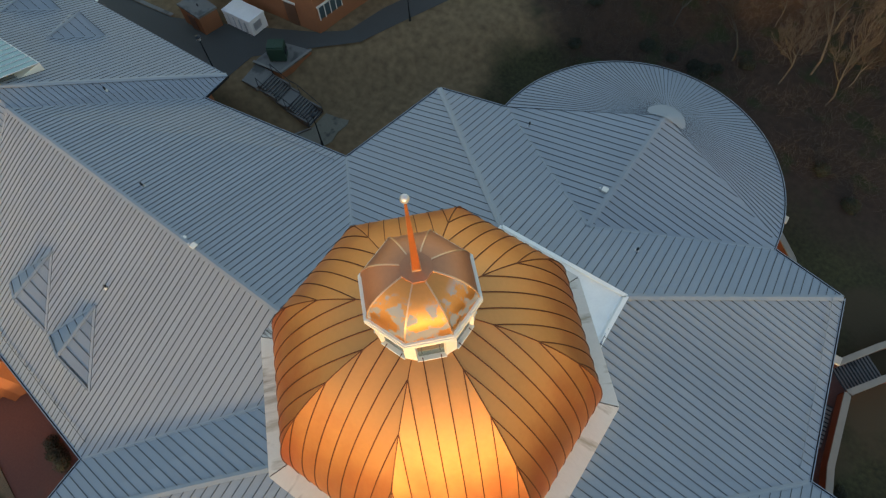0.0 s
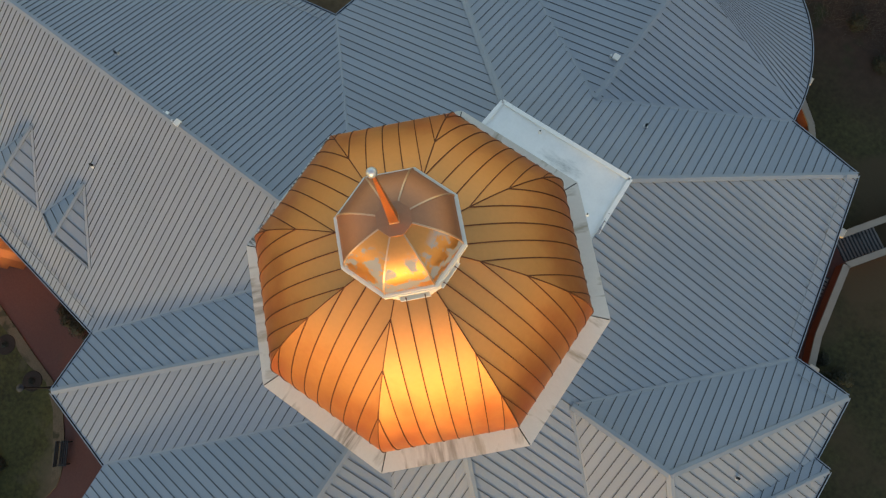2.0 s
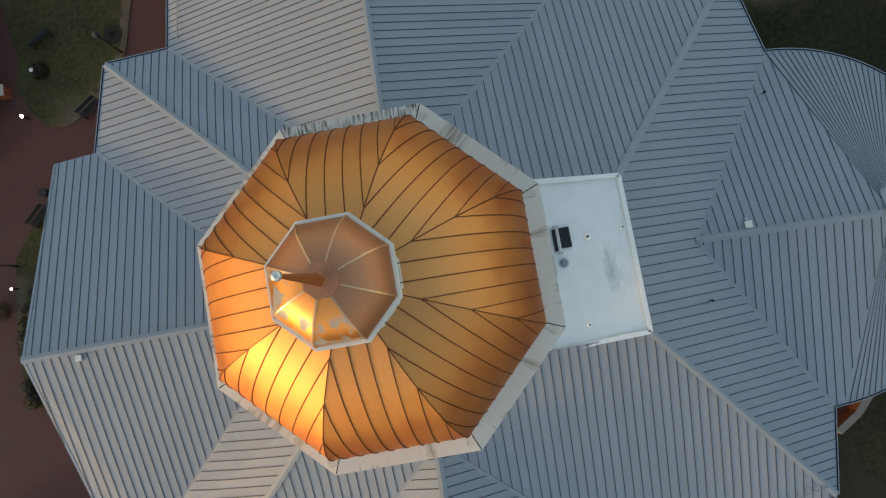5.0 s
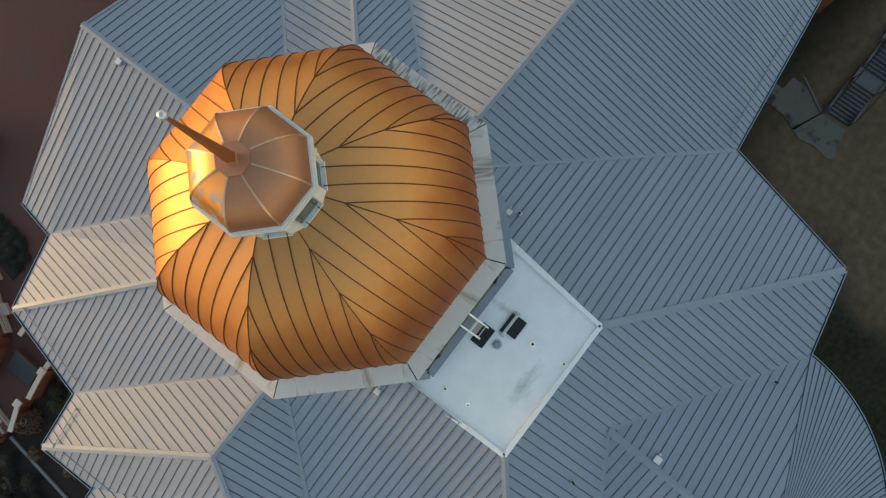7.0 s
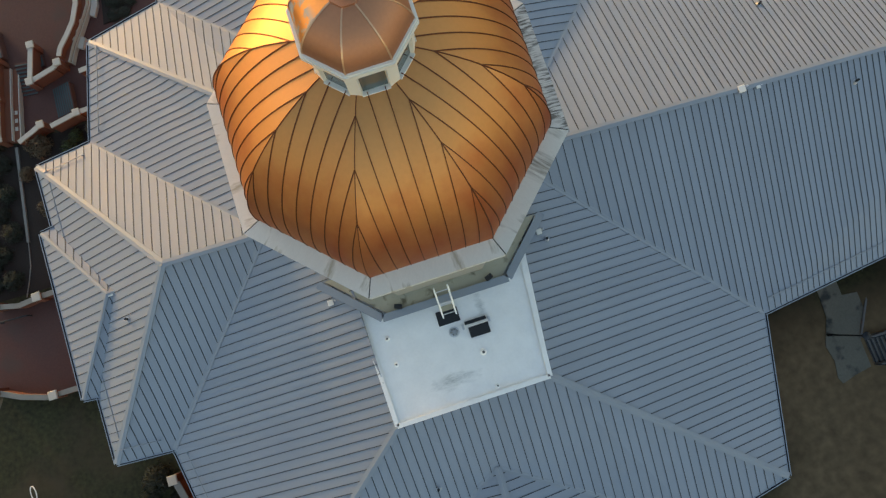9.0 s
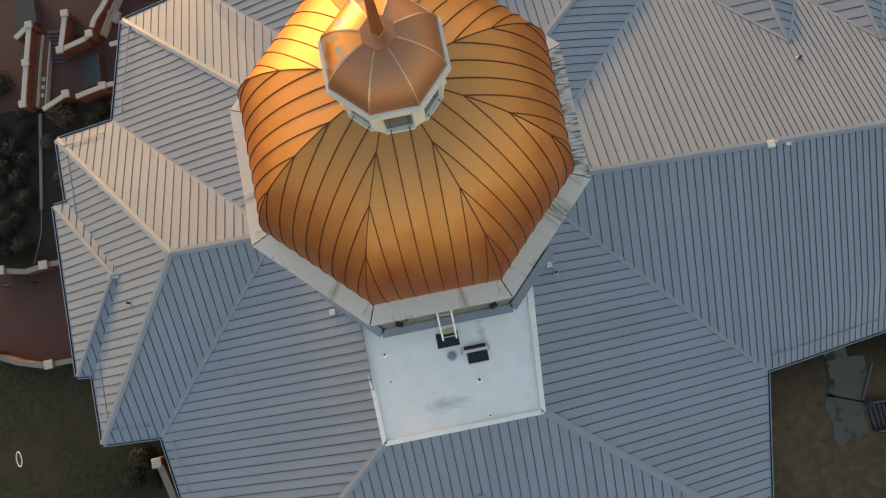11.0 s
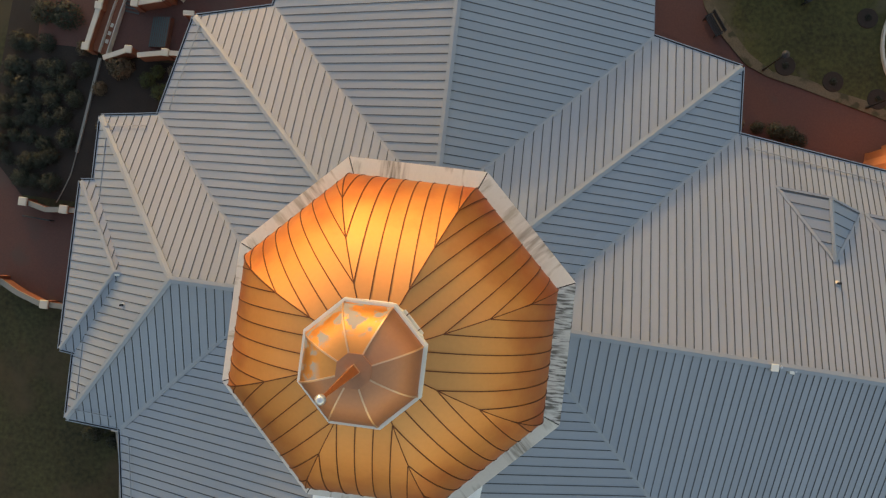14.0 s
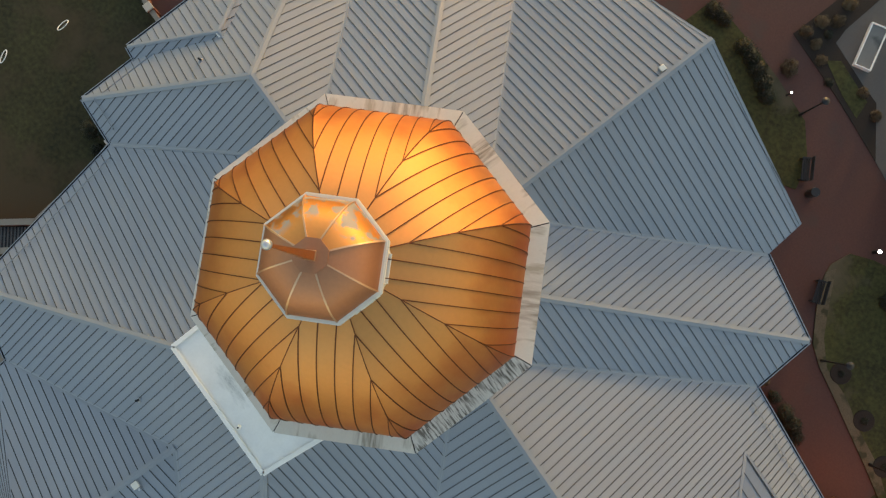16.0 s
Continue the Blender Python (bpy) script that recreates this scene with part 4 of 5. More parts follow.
slab("bed_north", "planted strip of dull grass and low shrubs", "flower bed", [(-3.0, 25.9), (1.6, 25.9), (3.4, 25.8), (6.6, 25.4), (8.8, 23.8), (9.6, 22.2), (6.0, 20.0), (-3.0, 20.0)], -0.2, 0.08, LAWN)
slab("bed_plaza", "mulch bed with dull grass along the brick walk", "flower bed", [(1.8, 28.4), (4.8, 28.1), (6.7, 27.9), (8.1, 27.7), (11.2, 27.2), (8.4, 29.6), (6.9, 29.7), (3.9, 30.1), (3.6, 31.1), (3.4, 34.2), (1.7, 33.5), (1.8, 31.3)], -0.2, 0.07, MULCH)
slab("strip_plaza", "dull olive grass inside the mulch bed", "lawn", [(4.4, 28.9), (6.7, 28.25), (8.4, 28.0), (8.0, 29.2), (5.0, 29.6)], -0.1, 0.085, LAWN)
slab("plaza_north", "grey concrete plaza with two paths to the brick walk", "plaza", [(3.9, 30.1), (6.9, 29.7), (8.4, 29.6), (11.2, 27.2), (12.8, 26.9), (10.4, 29.0), (12.9, 28.55), (13.0, 29.1), (10.8, 30.1), (11.4, 33), (12, 45), (3.0, 45), (3.4, 34.2), (3.6, 31.1)], -0.2, 0.06, PLAZA)
slab("bed_island", "small mulch island between the two paths", "flower bed", [(10.45, 28.97), (12.83, 26.92), (13.5, 26.7), (13.4, 27.6), (12.95, 28.5)], -0.2, 0.075, MULCH)
slab("bed_terrace", "dark mulch bed at the foot of the brick terrace", "flower bed", [(10.85, 30.1), (13.0, 29.15), (14.2, 28.2), (14.2, 33.5), (11.5, 33.5)], -0.2, 0.07, MULCH)
slab("bed_west", "dark mulch bed full of evergreen shrubs", "flower bed", [(-30.5, 3.6), (-18.4, 3.4), (-18.4, 7.8), (-16.2, 8.6), (-16.2, 13.2), (-24.4, 13.2), (-24.6, 17.4), (-30.0, 17.4)], -0.2, 0.02, MULCH)
slab("path_west", "dark red brick-paved walk to the west entrance", "path", [(-31.0, 0.3), (-30.6, -1.2), (-28.0, -2.2), (-25, -3.0), (-16, -3.2), (-16, 3.0), (-25, 2.9), (-27.4, 3.3), (-29.4, 5.3), (-31.5, 9.5), (-34.5, 9.5), (-32.3, 3.4)], -0.2, 0.03, PAVERS)
slab("dirt_west", "worn brown dirt beyond the brick walk", "dirt", [(-36, -5), (-28.6, -3.2), (-28.0, -2.2), (-30.6, -1.2), (-31.0, 0.3), (-36, 0.5)], -0.2, 0.02, DIRT)
slab("court_northwest", "dark red brick-paved sunken court with low walls", "courtyard", [(-28, 13.6), (-17, 13.6), (-13, 16), (-13, 34), (-28, 34)], -0.2, 0.035, PAVERS)
slab("walk_southwest", "dark red brick walk between the wall and the building", "path", [(-17.6, -19.0), (-12.5, -19.0), (-12.5, -8.6), (-18.6, -8.6), (-18.4, -12)], -0.2, 0.03, PAVERS)
slab("walk_south", "dark red brick apron at the round end", "path", [(-12.6, -22.2), (-11.6, -23.7), (-10.1, -25.1), (-9.9, -25.9), (-7, -25.5), (-7, -18), (-13, -18)], -0.2, 0.02, PAVERS)
slab("path_east", "worn grey concrete path at the foot of the steps", "path", [(21.9, -11.0), (21.8, -13.2), (21.1, -14.8), (21.3, -15.8), (21.1, -16.8), (21.3, -17.2), (22.1, -16.95), (23.25, -16.75), (23.25, -15.1), (24.3, -13.0), (25.4, -11.2), (25.0, -11.1), (24.2, -12.3), (23.2, -12.2), (23.2, -11.0)], -0.2, 0.05, PATH)
draped("road", "dark grey asphalt service road", "road", [(30.6, -17.0), (34.0, -18.9), (39.4, -16.6), (39.4, -11.9), (31.0, -11.9)], 0.03, ASPHALT)
draped("road_far", "dark grey asphalt service road running on", "road", [(39.4, -16.6), (58, -15.0), (58, -11.9), (39.4, -11.9)], 0.03, ASPHALT)
draped("road_yard", "dark grey asphalt yard before the hall", "road", [(27.0, -20.4), (28.0, -21.8), (34.0, -18.9), (30.6, -17.0)], 0.035, ASPHALT, 0.8)
draped("drive_bend", "grey asphalt bend joining lane and yard", "road", [(24.2, -22.9), (25.8, -23.4), (28.0, -21.8), (27.0, -20.4)], 0.035, ASPHALT, 0.8)
draped("drive", "narrow grey asphalt lane", "road", [(22.8, -26.2), (24.9, -26.9), (25.8, -23.4), (24.2, -22.9)], 0.035, ASPHALT, 0.8)
draped("drive_end", "narrow grey asphalt lane curving away", "road", [(19.5, -33.5), (21.6, -34.3), (24.9, -26.9), (22.8, -26.2)], 0.035, ASPHALT, 0.8)
draped("verge", "pale concrete kerb strip behind the service road", "kerb", [(39.4, -16.95), (58, -15.35), (58, -15.0), (39.4, -16.6)], 0.12, CONCRETE, 1.0)
draped("footway", "pale concrete footway across the verge", "footway", [(42.5, -22.0), (44.2, -22.0), (45.0, -16.4), (43.6, -16.4)], 0.06, CONCRETE, 1.0)
cross = thing("crosswalk", "white painted crosswalk stripes on the road", "road marking", kind="structure")
for i in range(5):
    part("stripe", box((46.2 + i * 0.55, -14.6, RISE + 0.035), (46.5 + i * 0.55, -12.6, RISE + 0.04)), WHITE, cross)

# walls under the roofs
walls = thing("wall_building", "orange-red brick walls under the roof eaves", "wall", kind="structure")
for name, poly in (
    ("main_wall", [(13.4, -18.2), (13.4, 13.4), (-13.3, 12.9), (-13.0, -17.3)]),
    ("east_wall", [(12.0, -9.4), (30.0, -9.0), (30.0, 8.2), (12.0, 9.4)]),
    ("far_wall", [(28.0, -11.1), (53.0, -10.6), (53.0, 10.4), (28.0, 10.6)]),
    ("north_wall", [(-8.9, 12), (8.8, 12), (8.6, 16.6), (0, 17.0), (-8.8, 16.2)]),
    ("west_wall", [(-16.5, -6.8), (-12, -6.8), (-12, 7.0), (-16.5, 7.0)]),
    ("bay_wall", [(-17.4, -3.6), (-16, -3.6), (-16, 3.5), (-17.5, 3.5)]),
    ("south_wall", [(-7.6, -16)] + [(0.3 - 7.9 * math.cos(math.pi * i / 20), -20.0 - 7.9 * math.sin(math.pi * i / 20)) for i in range(21)] + [(7.8, -16)])):
    part(name, prism(poly, -1.0, E0 - 0.15), BRICKW, walls)
gab = [(-8.8, 16.2, E0 - 0.15), (0, 17.0, E0 - 0.15), (8.6, 16.6, E0 - 0.15), (0, 17.0, CROWN - 10.5)]
gab += [(x, y - 0.3, z) for x, y, z in gab]
put("north_gable", mesh_of("north_gable", gab, [(0, 1, 3), (1, 2, 3), (7, 5, 4), (7, 6, 5), (0, 3, 7, 4), (3, 2, 6, 7)], (BRICKW,)), walls)

for k in range(2):
    dp = thing("downpipe", "white metal downpipe on the brick wing wall", "downpipe", group="downpipes")
    x = 23.6 + 0.5 * k
    part("pipe", tube((x, -9.42, 0.0), (x, -9.42, E0 - 1.0), 0.06, n=10), WHITE, dp)
    part("elbow", tube((x, -9.42, E0 - 1.02), (x, -9.62, E0 - 0.18), 0.06, n=10), WHITE, dp)
    for z in (1.2, 3.6, 5.8):
        part("strap", box((x - 0.09, -9.49, z), (x + 0.09, -9.34, z + 0.05)), SILVER, dp)

# lit porch beside the far roof
porch = thing("porch", "orange brick porch with cream stone bands, lit by warm lamps", "porch")
part("wall", prism([(24.6, 10.2), (28.4, 10.0), (28.4, 13.4), (25.6, 12.2)], 0.0, 4.6), BRICKW, porch)
for x, y, w, h in ((25.0, 10.7, 0.35, 4.9), (25.75, 11.9, 0.35, 4.9), (26.7, 12.5, 0.35, 4.9), (27.7, 12.9, 0.35, 4.9)):
    pier = part("pier", box((x - w, y - w, 0.0), (x + w, y + w, h - 0.25)), BRICKW, porch)
    part("pier_cap", box((x - w - 0.08, y - w - 0.08, h - 0.25), (x + w + 0.08, y + w + 0.08, h), None, 0.03), CREAM, pier, "cream stone cap")
lampw = new("porch_lamp", bpy.data.lights.new("porch_lamp", "POINT"))
lampw.data.energy, lampw.data.color, lampw.data.shadow_soft_size = 26, (1.0, 0.55, 0.22), 0.2
lampw.location = (25.0, 13.2, 3.6)


def pillar(x, y, h=1.15, w=0.36, z=0.0):
    p = thing("pillar", "square brick pillar with a cream stone cap", "pillar", group="garden pillars")
    shaft = part("shaft", box((x - w, y - w, z - 0.3), (x + w, y + w, z + h)), BRICK_DARK, p)
    part("cap", box((x - w - 0.05, y - w - 0.05, z + h), (x + w + 0.05, y + w + 0.05, z + h + 0.14), None, 0.03), CREAM_STONE, shaft, "cream stone cap")


def low_wall(pts, h=0.8, w=0.2, coping=None):
    """A low brick wall along a line, with a cream coping in lengths."""
    g = thing("garden_wall", "low brick garden wall with a cream coping", "wall", group="garden walls")
    for a, b in zip(pts, pts[1:]):
        va, vb = Vector((*a, 0)), Vector((*b, 0))
        d = (vb - va).normalized()
        s = Vector((-d.y, d.x, 0))
        body = [va + s * w, va - s * w, vb - s * w, vb + s * w]
        run = part("body", prism([(p.x, p.y) for p in body], -0.3, h), BRICK_DARK, g)
        top = [va + s * (w + 0.04), va - s * (w + 0.04), vb - s * (w + 0.04), vb + s * (w + 0.04)]
        part("coping", prism([(p.x, p.y) for p in top], h, h + 0.1), coping or CREAM_STONE, run, "grey stone coping" if coping else "cream coping")


COURT = ([(-24.0, 17.9), (-23.0, 18.6)], [(-23.0, 18.6), (-23.5, 16.1), (-24.0, 13.4)], [(-20.6, 18.9), (-21.2, 16.5)], [(-21.2, 16.5), (-19.5, 16.95), (-19.2, 17.2)],
         [(-19.0, 17.6), (-18.8, 18.1), (-18.2, 18.8), (-17.6, 19.6), (-17.1, 20.8), (-16.9, 22.6), (-17.3, 24.2), (-18.2, 25.8)],
         [(-18.0, 16.2), (-17.3, 16.25)], [(-22.8, 12.8), (-21.2, 13.5)], [(-20.6, 13.2), (-18.8, 13.55), (-17.4, 13.6)])
for pts in COURT:
    low_wall(pts, 1.0, 0.11)
for x, y in ((-23.0, 18.6), (-23.5, 16.1), (-24.0, 13.4), (-20.6, 18.9), (-21.2, 16.5), (-19.2, 17.2), (-21.2, 13.5), (-18.8, 13.55)):
    pillar(x, y, 1.06, 0.19)


def beside(pts, off):
    """A plan line moved eastwards by off."""
    out = []
    for i, p in enumerate(pts):
        q0, q1 = Vector(pts[max(0, i - 1)]), Vector(pts[min(len(pts) - 1, i + 1)])
        d = (q1 - q0).normalized()
        n2 = Vector((d.y, -d.x))
        n2 = n2 if n2.x > 0 else -n2
        out.append((p[0] + n2.x * off, p[1] + n2.y * off))
    return out


def band(pts, o0, o1, z0, z1):
    """A strip between two offsets of a plan line, as one solid."""
    bm_ = bmesh.new()
    lo, hi = beside(pts, o0), beside(pts, o1)
    add_prism(bm_, lo + hi[::-1], z0, z1)
    return bm_


def court_plinth(pts, ledge, outer, stones, stone_off):
    """The stepped brick foot of a court wall, with cream string lines and inset stones."""
    g = thing("wall_plinth", "stepped brick plinth with cream lines and inset stones", "plinth", group="court plinths")
    part("upper_course", band(pts, 0.10, ledge, -0.1, 0.55), BRICK_DARK, g)
    part("lower_course", band(pts, ledge, outer, -0.1, 0.38), BRICK_DARK, g)
    part("cream_line", band(pts, ledge - 0.03, ledge + 0.03, 0.30, 0.58), CREAM_STONE, g, "thin cream string line")
    part("cream_line", band(pts, outer, outer + 0.07, -0.1, 0.41), CREAM_STONE, g, "thin cream string line")
    row = beside(pts, stone_off)
    top = 0.55 if stone_off < ledge else 0.38
    for seg, k in stones:
        p, q = Vector(row[seg]), Vector(row[seg + 1])
        c, d = p.lerp(q, k), (q - p).normalized()
        m_ = Matrix.Translation((c.x, c.y, top)) @ Matrix.Rotation(math.atan2(d.y, d.x), 4, "Z")
        part("inset_stone", box((-0.13, -0.10, -0.02), (0.13, 0.10, 0.025), m_, 0.01), CREAM_STONE, g, "cream stone block")


court_plinth([(-23.05, 18.2), (-23.5, 16.1), (-24.0, 13.4)], 0.55, 0.95, ((1, 0.3), (1, 0.5), (1, 0.7)), 0.75)
court_plinth([(-19.1, 17.5), (-18.55, 18.6), (-17.9, 19.6), (-17.4, 20.4), (-17.05, 21.0), (-16.85, 21.9), (-16.8, 22.9), (-16.9, 23.6)], 0.42, 0.5, ((1, 0.35), (1, 0.85), (2, 0.5), (5, 0.1), (5, 0.6), (6, 0.3)), 0.26)
for quad in ([(-16.25, 22.3), (-15.85, 22.2), (-16.1, 20.7), (-16.45, 20.0), (-16.75, 20.2), (-16.45, 20.9)], [(-17.75, 19.05), (-17.4, 18.75), (-17.75, 18.05), (-18.1, 18.3)]):
    cs = thing("stone_slab", "cream stone slab set beside the court plinth", "slab", group="court slabs")
    part("slab", prism(quad[::-1], -0.05, 0.3), CREAM_STONE, cs)
low_wall([(-17.2, 25.6), (-14.6, 25.9)], 0.9, 0.13)
low_wall([(-14.1, 25.9), (-11.6, 26.3), (-9.5, 26.7)], 0.9, 0.13)
pillar(-14.35, 25.9, 1.0, 0.2)
slab("bed_court", "dark round bed of low evergreens in the brick court", "flower bed", [(-16.7, 24.0), (-16.7, 24.7), (-15.0, 24.8), (-14.0, 24.3), (-13.6, 23.0), (-13.5, 21.4), (-13.8, 20.2), (-14.4, 19.5), (-16.1, 19.4), (-15.9, 20.6), (-15.7, 22.3), (-16.2, 23.4)][::-1], -0.1, 0.1, MULCH)
slab("bed_hedge", "dark planted strip beyond the court wall", "flower bed", [(-19.0, 26.2), (-14.3, 26.2), (-9.6, 27.0), (-9.6, 33.5), (-19.0, 33.5)], -0.1, 0.08, MULCH)
bed_rail = thing("bed_rail", "low pale metal rail beside the round bed", "rail")
part("bar", tube((-16.6, 24.05, 0.75), (-14.9, 24.3, 0.75), 0.035, n=8), STONE, bed_rail)
part("bar", tube((-16.6, 24.05, 0.4), (-14.9, 24.3, 0.4), 0.025, n=8), STONE, bed_rail)
for k in range(5):
    part("post", tube((-16.6 + 0.425 * k, 24.05 + 0.0625 * k, 0.0), (-16.6 + 0.425 * k, 24.05 + 0.0625 * k, 0.78), 0.03, n=8), STONE, bed_rail)
for pts in ([(-26.7, 3.1), (-25.3, 2.75), (-24.0, 2.9)], [(-24.0, 2.9), (-18.0, 3.0)], [(-27.8, -2.0), (-26.4, -2.7), (-24.9, -3.2)], [(-31.8, 3.5), (-31.2, 2.0), (-30.6, 0.4)], [(-24.9, -3.2), (-18, -3.3)]):
    low_wall(pts, 0.8, 0.12, STONE)
for x, y in ((-26.7, 3.1), (-24.0, 2.9), (-24.4, -3.2), (-27.8, -2.0), (-30.6, 0.35)):
    pillar(x, y, 1.0, 0.22)
for pts in ([(-18.6, -10.4), (-18.1, -12.2), (-17.8, -14.5), (-17.5, -16.9)], [(-17.5, -16.9), (-19.1, -19.1), (-21.5, -21.6)], [(-16.3, -18.3), (-18.1, -20.8), (-20.2, -23.4)], [(-9.9, -26.0), (-10.0, -25.2), (-11.5, -23.8), (-12.4, -22.4)]):
    low_wall(pts, 0.9, 0.16, STONE)
for x, y in ((-18.75, -10.2), (-16.2, -18.5), (-14.4, -20.4), (-9.9, -26.3), (-15.6, -8.2)):
    pillar(x, y, 0.95, 0.24)


def steps(name, label, origin, along, count, tread, rise, width, z0, material, dark=None):
    """A straight flight whose treads climb along a plan direction; dark strips paint riser shade."""
    st = thing(name, label, "steps", group="outdoor steps")
    d = Vector((*along, 0)).normalized()
    s = Vector((-d.y, d.x, 0)) * (width / 2)
    o = Vector((*origin, 0))
    for i in range(count):
        a, b = o + d * (i * tread), o + d * ((i + 1) * tread)
        quad = [a - s, b - s, b + s, a + s]
        part("step", prism([(p.x, p.y) for p in quad], z0 - 0.3, z0 + (i + 1) * rise), material, st)
        if dark:
            # flat strip in a dark colour where the riser's shade falls
            e = [a - s, a + d * 0.09 - s, a + d * 0.09 + s, a + s]
            part("nosing", prism([(p.x, p.y) for p in e], z0 + (i + 1) * rise, z0 + (i + 1) * rise + 0.012), dark, st, "dark strip for the riser's shade")
    return st


steps("steps", "brick garden steps with dark shade strips", (-20.45, 15.1), (1, -0.04), 8, 0.17, 0.06, 2.0, 0.03, PAVERS, GREENISH)
steps("steps", "brick garden steps with dark shade strips", (-21.9, 16.2), (0.12, 1), 9, 0.23, 0.06, 1.0, 0.03, PAVERS, GREENISH)
steps("steps", "brick garden steps with dark shade strips", (-24.3, 20.0), (1, 0.0), 9, 0.17, 0.06, 2.0, 0.03, PAVERS, GREENISH)
steps("steps", "short brick steps with dark shade strips", (-20.95, 18.2), (1, 0.0), 3, 0.17, 0.06, 0.8, 0.03, PAVERS, GREENISH)
steps("steps", "concrete steps with dark shade strips between coped walls", (-17.0, -17.9), (-0.6, -0.8), 12, 0.21, 0.02, 1.5, 0.02, CONCRETE, DARK)
steps("steps", "narrow concrete steps beside the building wall", (-16.9, -16.0), (-0.06, 1), 10, 0.28, 0.02, 0.9, 0.03, CONCRETE, DARK)
SX, SY, SD = 23.5, -15.85, Vector((1, 0.01, 0)).normalized()
LOWER, UPPER = 10 * 0.21, 8 * 0.21      # runs of the two flights
MID, HEAD = RISE * 10 / 18, LOWER + 0.85 + UPPER
for s0, z0, count in ((0.0, 0.0, 10), (LOWER + 0.85, MID, 8)):
    steps("steps", "flight of grey concrete steps between iron handrails", (SX + SD.x * s0, SY + SD.y * s0), SD[:2], count, 0.21, RISE / 18, 1.5, z0, CONCRETE, DARK)
SN = Vector((-SD.y, SD.x, 0))


def along_steps(s, w):
    p = Vector((SX, SY, 0)) + SD * s + SN * w
    return p.x, p.y


slab("landing", "concrete landing between two flights", "landing", [along_steps(LOWER, -0.8), along_steps(LOWER + 0.87, -0.8), along_steps(LOWER + 0.87, 0.8), along_steps(LOWER, 0.8)], 0.0, MID + 0.005, CONCRETE)
slab("landing_top", "concrete landing at the head of the steps", "landing", [along_steps(HEAD, -0.85), along_steps(HEAD + 1.7, -0.85), along_steps(HEAD + 1.5, 1.1), along_steps(HEAD, 1.1)], 0.5, RISE + 0.05, CONCRETE)
for w in (-0.84, 0.84):
    hr = thing("handrail", "thin dark iron handrail beside the steps", "handrail", group="step handrails")
    stops = ((0.0, 0.0), (LOWER, MID), (LOWER + 0.85, MID), (HEAD, RISE))
    for (s0, z0), (s1, z1) in zip(stops, stops[1:]):
        part("rail", tube((*along_steps(s0, w), z0 + 0.95), (*along_steps(s1, w), z1 + 0.95), 0.03, n=6), DARK, hr)
        part("stringer", prism([along_steps(s0, w - 0.06), along_steps(s1, w - 0.06), along_steps(s1, w + 0.06), along_steps(s0, w + 0.06)], -0.2, (z0 + z1) / 2 + 0.1), CONCRETE, hr)
    for s0, z0 in stops:
        part("post", tube((*along_steps(s0, w), z0 - 0.1), (*along_steps(s0, w), z0 + 0.95), 0.025, n=6), DARK, hr)
path_kerb = thing("path_kerb", "low pale concrete kerb along the path", "kerb")
for (xa, ya), (xb, yb) in (((23.2, -14.95), (24.35, -12.95)), ((24.35, -12.95), (25.5, -11.15))):
    part("length", prism([(xa, ya), (xa + 0.13, ya), (xb + 0.13, yb), (xb, yb)], -0.2, 0.16), CONCRETE, path_kerb)

# service yard
pad = thing("dumpster_pad", "raised concrete pad with a brick retaining wall", "platform", kind="structure")
pad_poly = [(30.0, -16.55), (27.4, -16.85), (26.9, -20.0), (29.8, -19.35)]
part("brick_base", prism([(x + (0.06 if x < 29 else -0.06), y) for x, y in pad_poly], -0.2, RISE + 0.02), BRICKW, pad)
part("concrete_top", prism(pad_poly, RISE + 0.02, RISE + 0.16), CONCRETE, pad)
for (xa, ya), (xb, yb) in zip(pad_poly, pad_poly[1:3]):
    cap(pad, (xa, ya, RISE + 0.2), (xb, yb, RISE + 0.2), width=0.22, drop=0.0, lift=0.1, name="kerb", material=STONE)
bin_ = thing("dumpster", "dark green steel dumpster with sloped lids", "dumpster")
dm = Matrix.Translation((28.5, -18.0, RISE + 0.16)) @ Matrix.Rotation(radians(35), 4, "Z") @ Matrix.Diagonal((0.78, 0.85, 1.3, 1))
part("body", box((-0.85, -0.6, 0.12), (0.85, 0.6, 1.1), dm, 0.03), BIN_GREEN, bin_)
for sgn in (-1, 1):
    part("lid", box((min(0, sgn * 0.84), -0.62, 1.1), (max(0, sgn * 0.84), 0.62, 1.17), dm @ Matrix.Rotation(radians(4), 4, "X"), 0.02), BIN_GREEN, bin_)
    part("fork_pocket", box((sgn * 0.9 - 0.06, -0.4, 0.55), (sgn * 0.9 + 0.06, 0.4, 0.75), dm), DARK, bin_)
    for sy in (-0.45, 0.45):
        part("wheel", tube(dm @ Vector((sgn * 0.7 - 0.04, sy, 0.07)), dm @ Vector((sgn * 0.7 + 0.04, sy, 0.07)), 0.08, n=10), DARK, bin_)


def simple_house(name, label, category, poly, z0, h, wall_mat, roof_mat, lip=0.12):
    b = thing(name, label, category)
    part("wall", prism(poly, z0 - 0.5, z0 + h), wall_mat, b)
    c = (sum(p[0] for p in poly) / len(poly), sum(p[1] for p in poly) / len(poly))
    grow = [(x + math.copysign(lip, x - c[0]), y + math.copysign(lip, y - c[1])) for x, y in poly]
    part("flat_roof", prism(grow, z0 + h, z0 + h + 0.18), roof_mat, b)
    return b


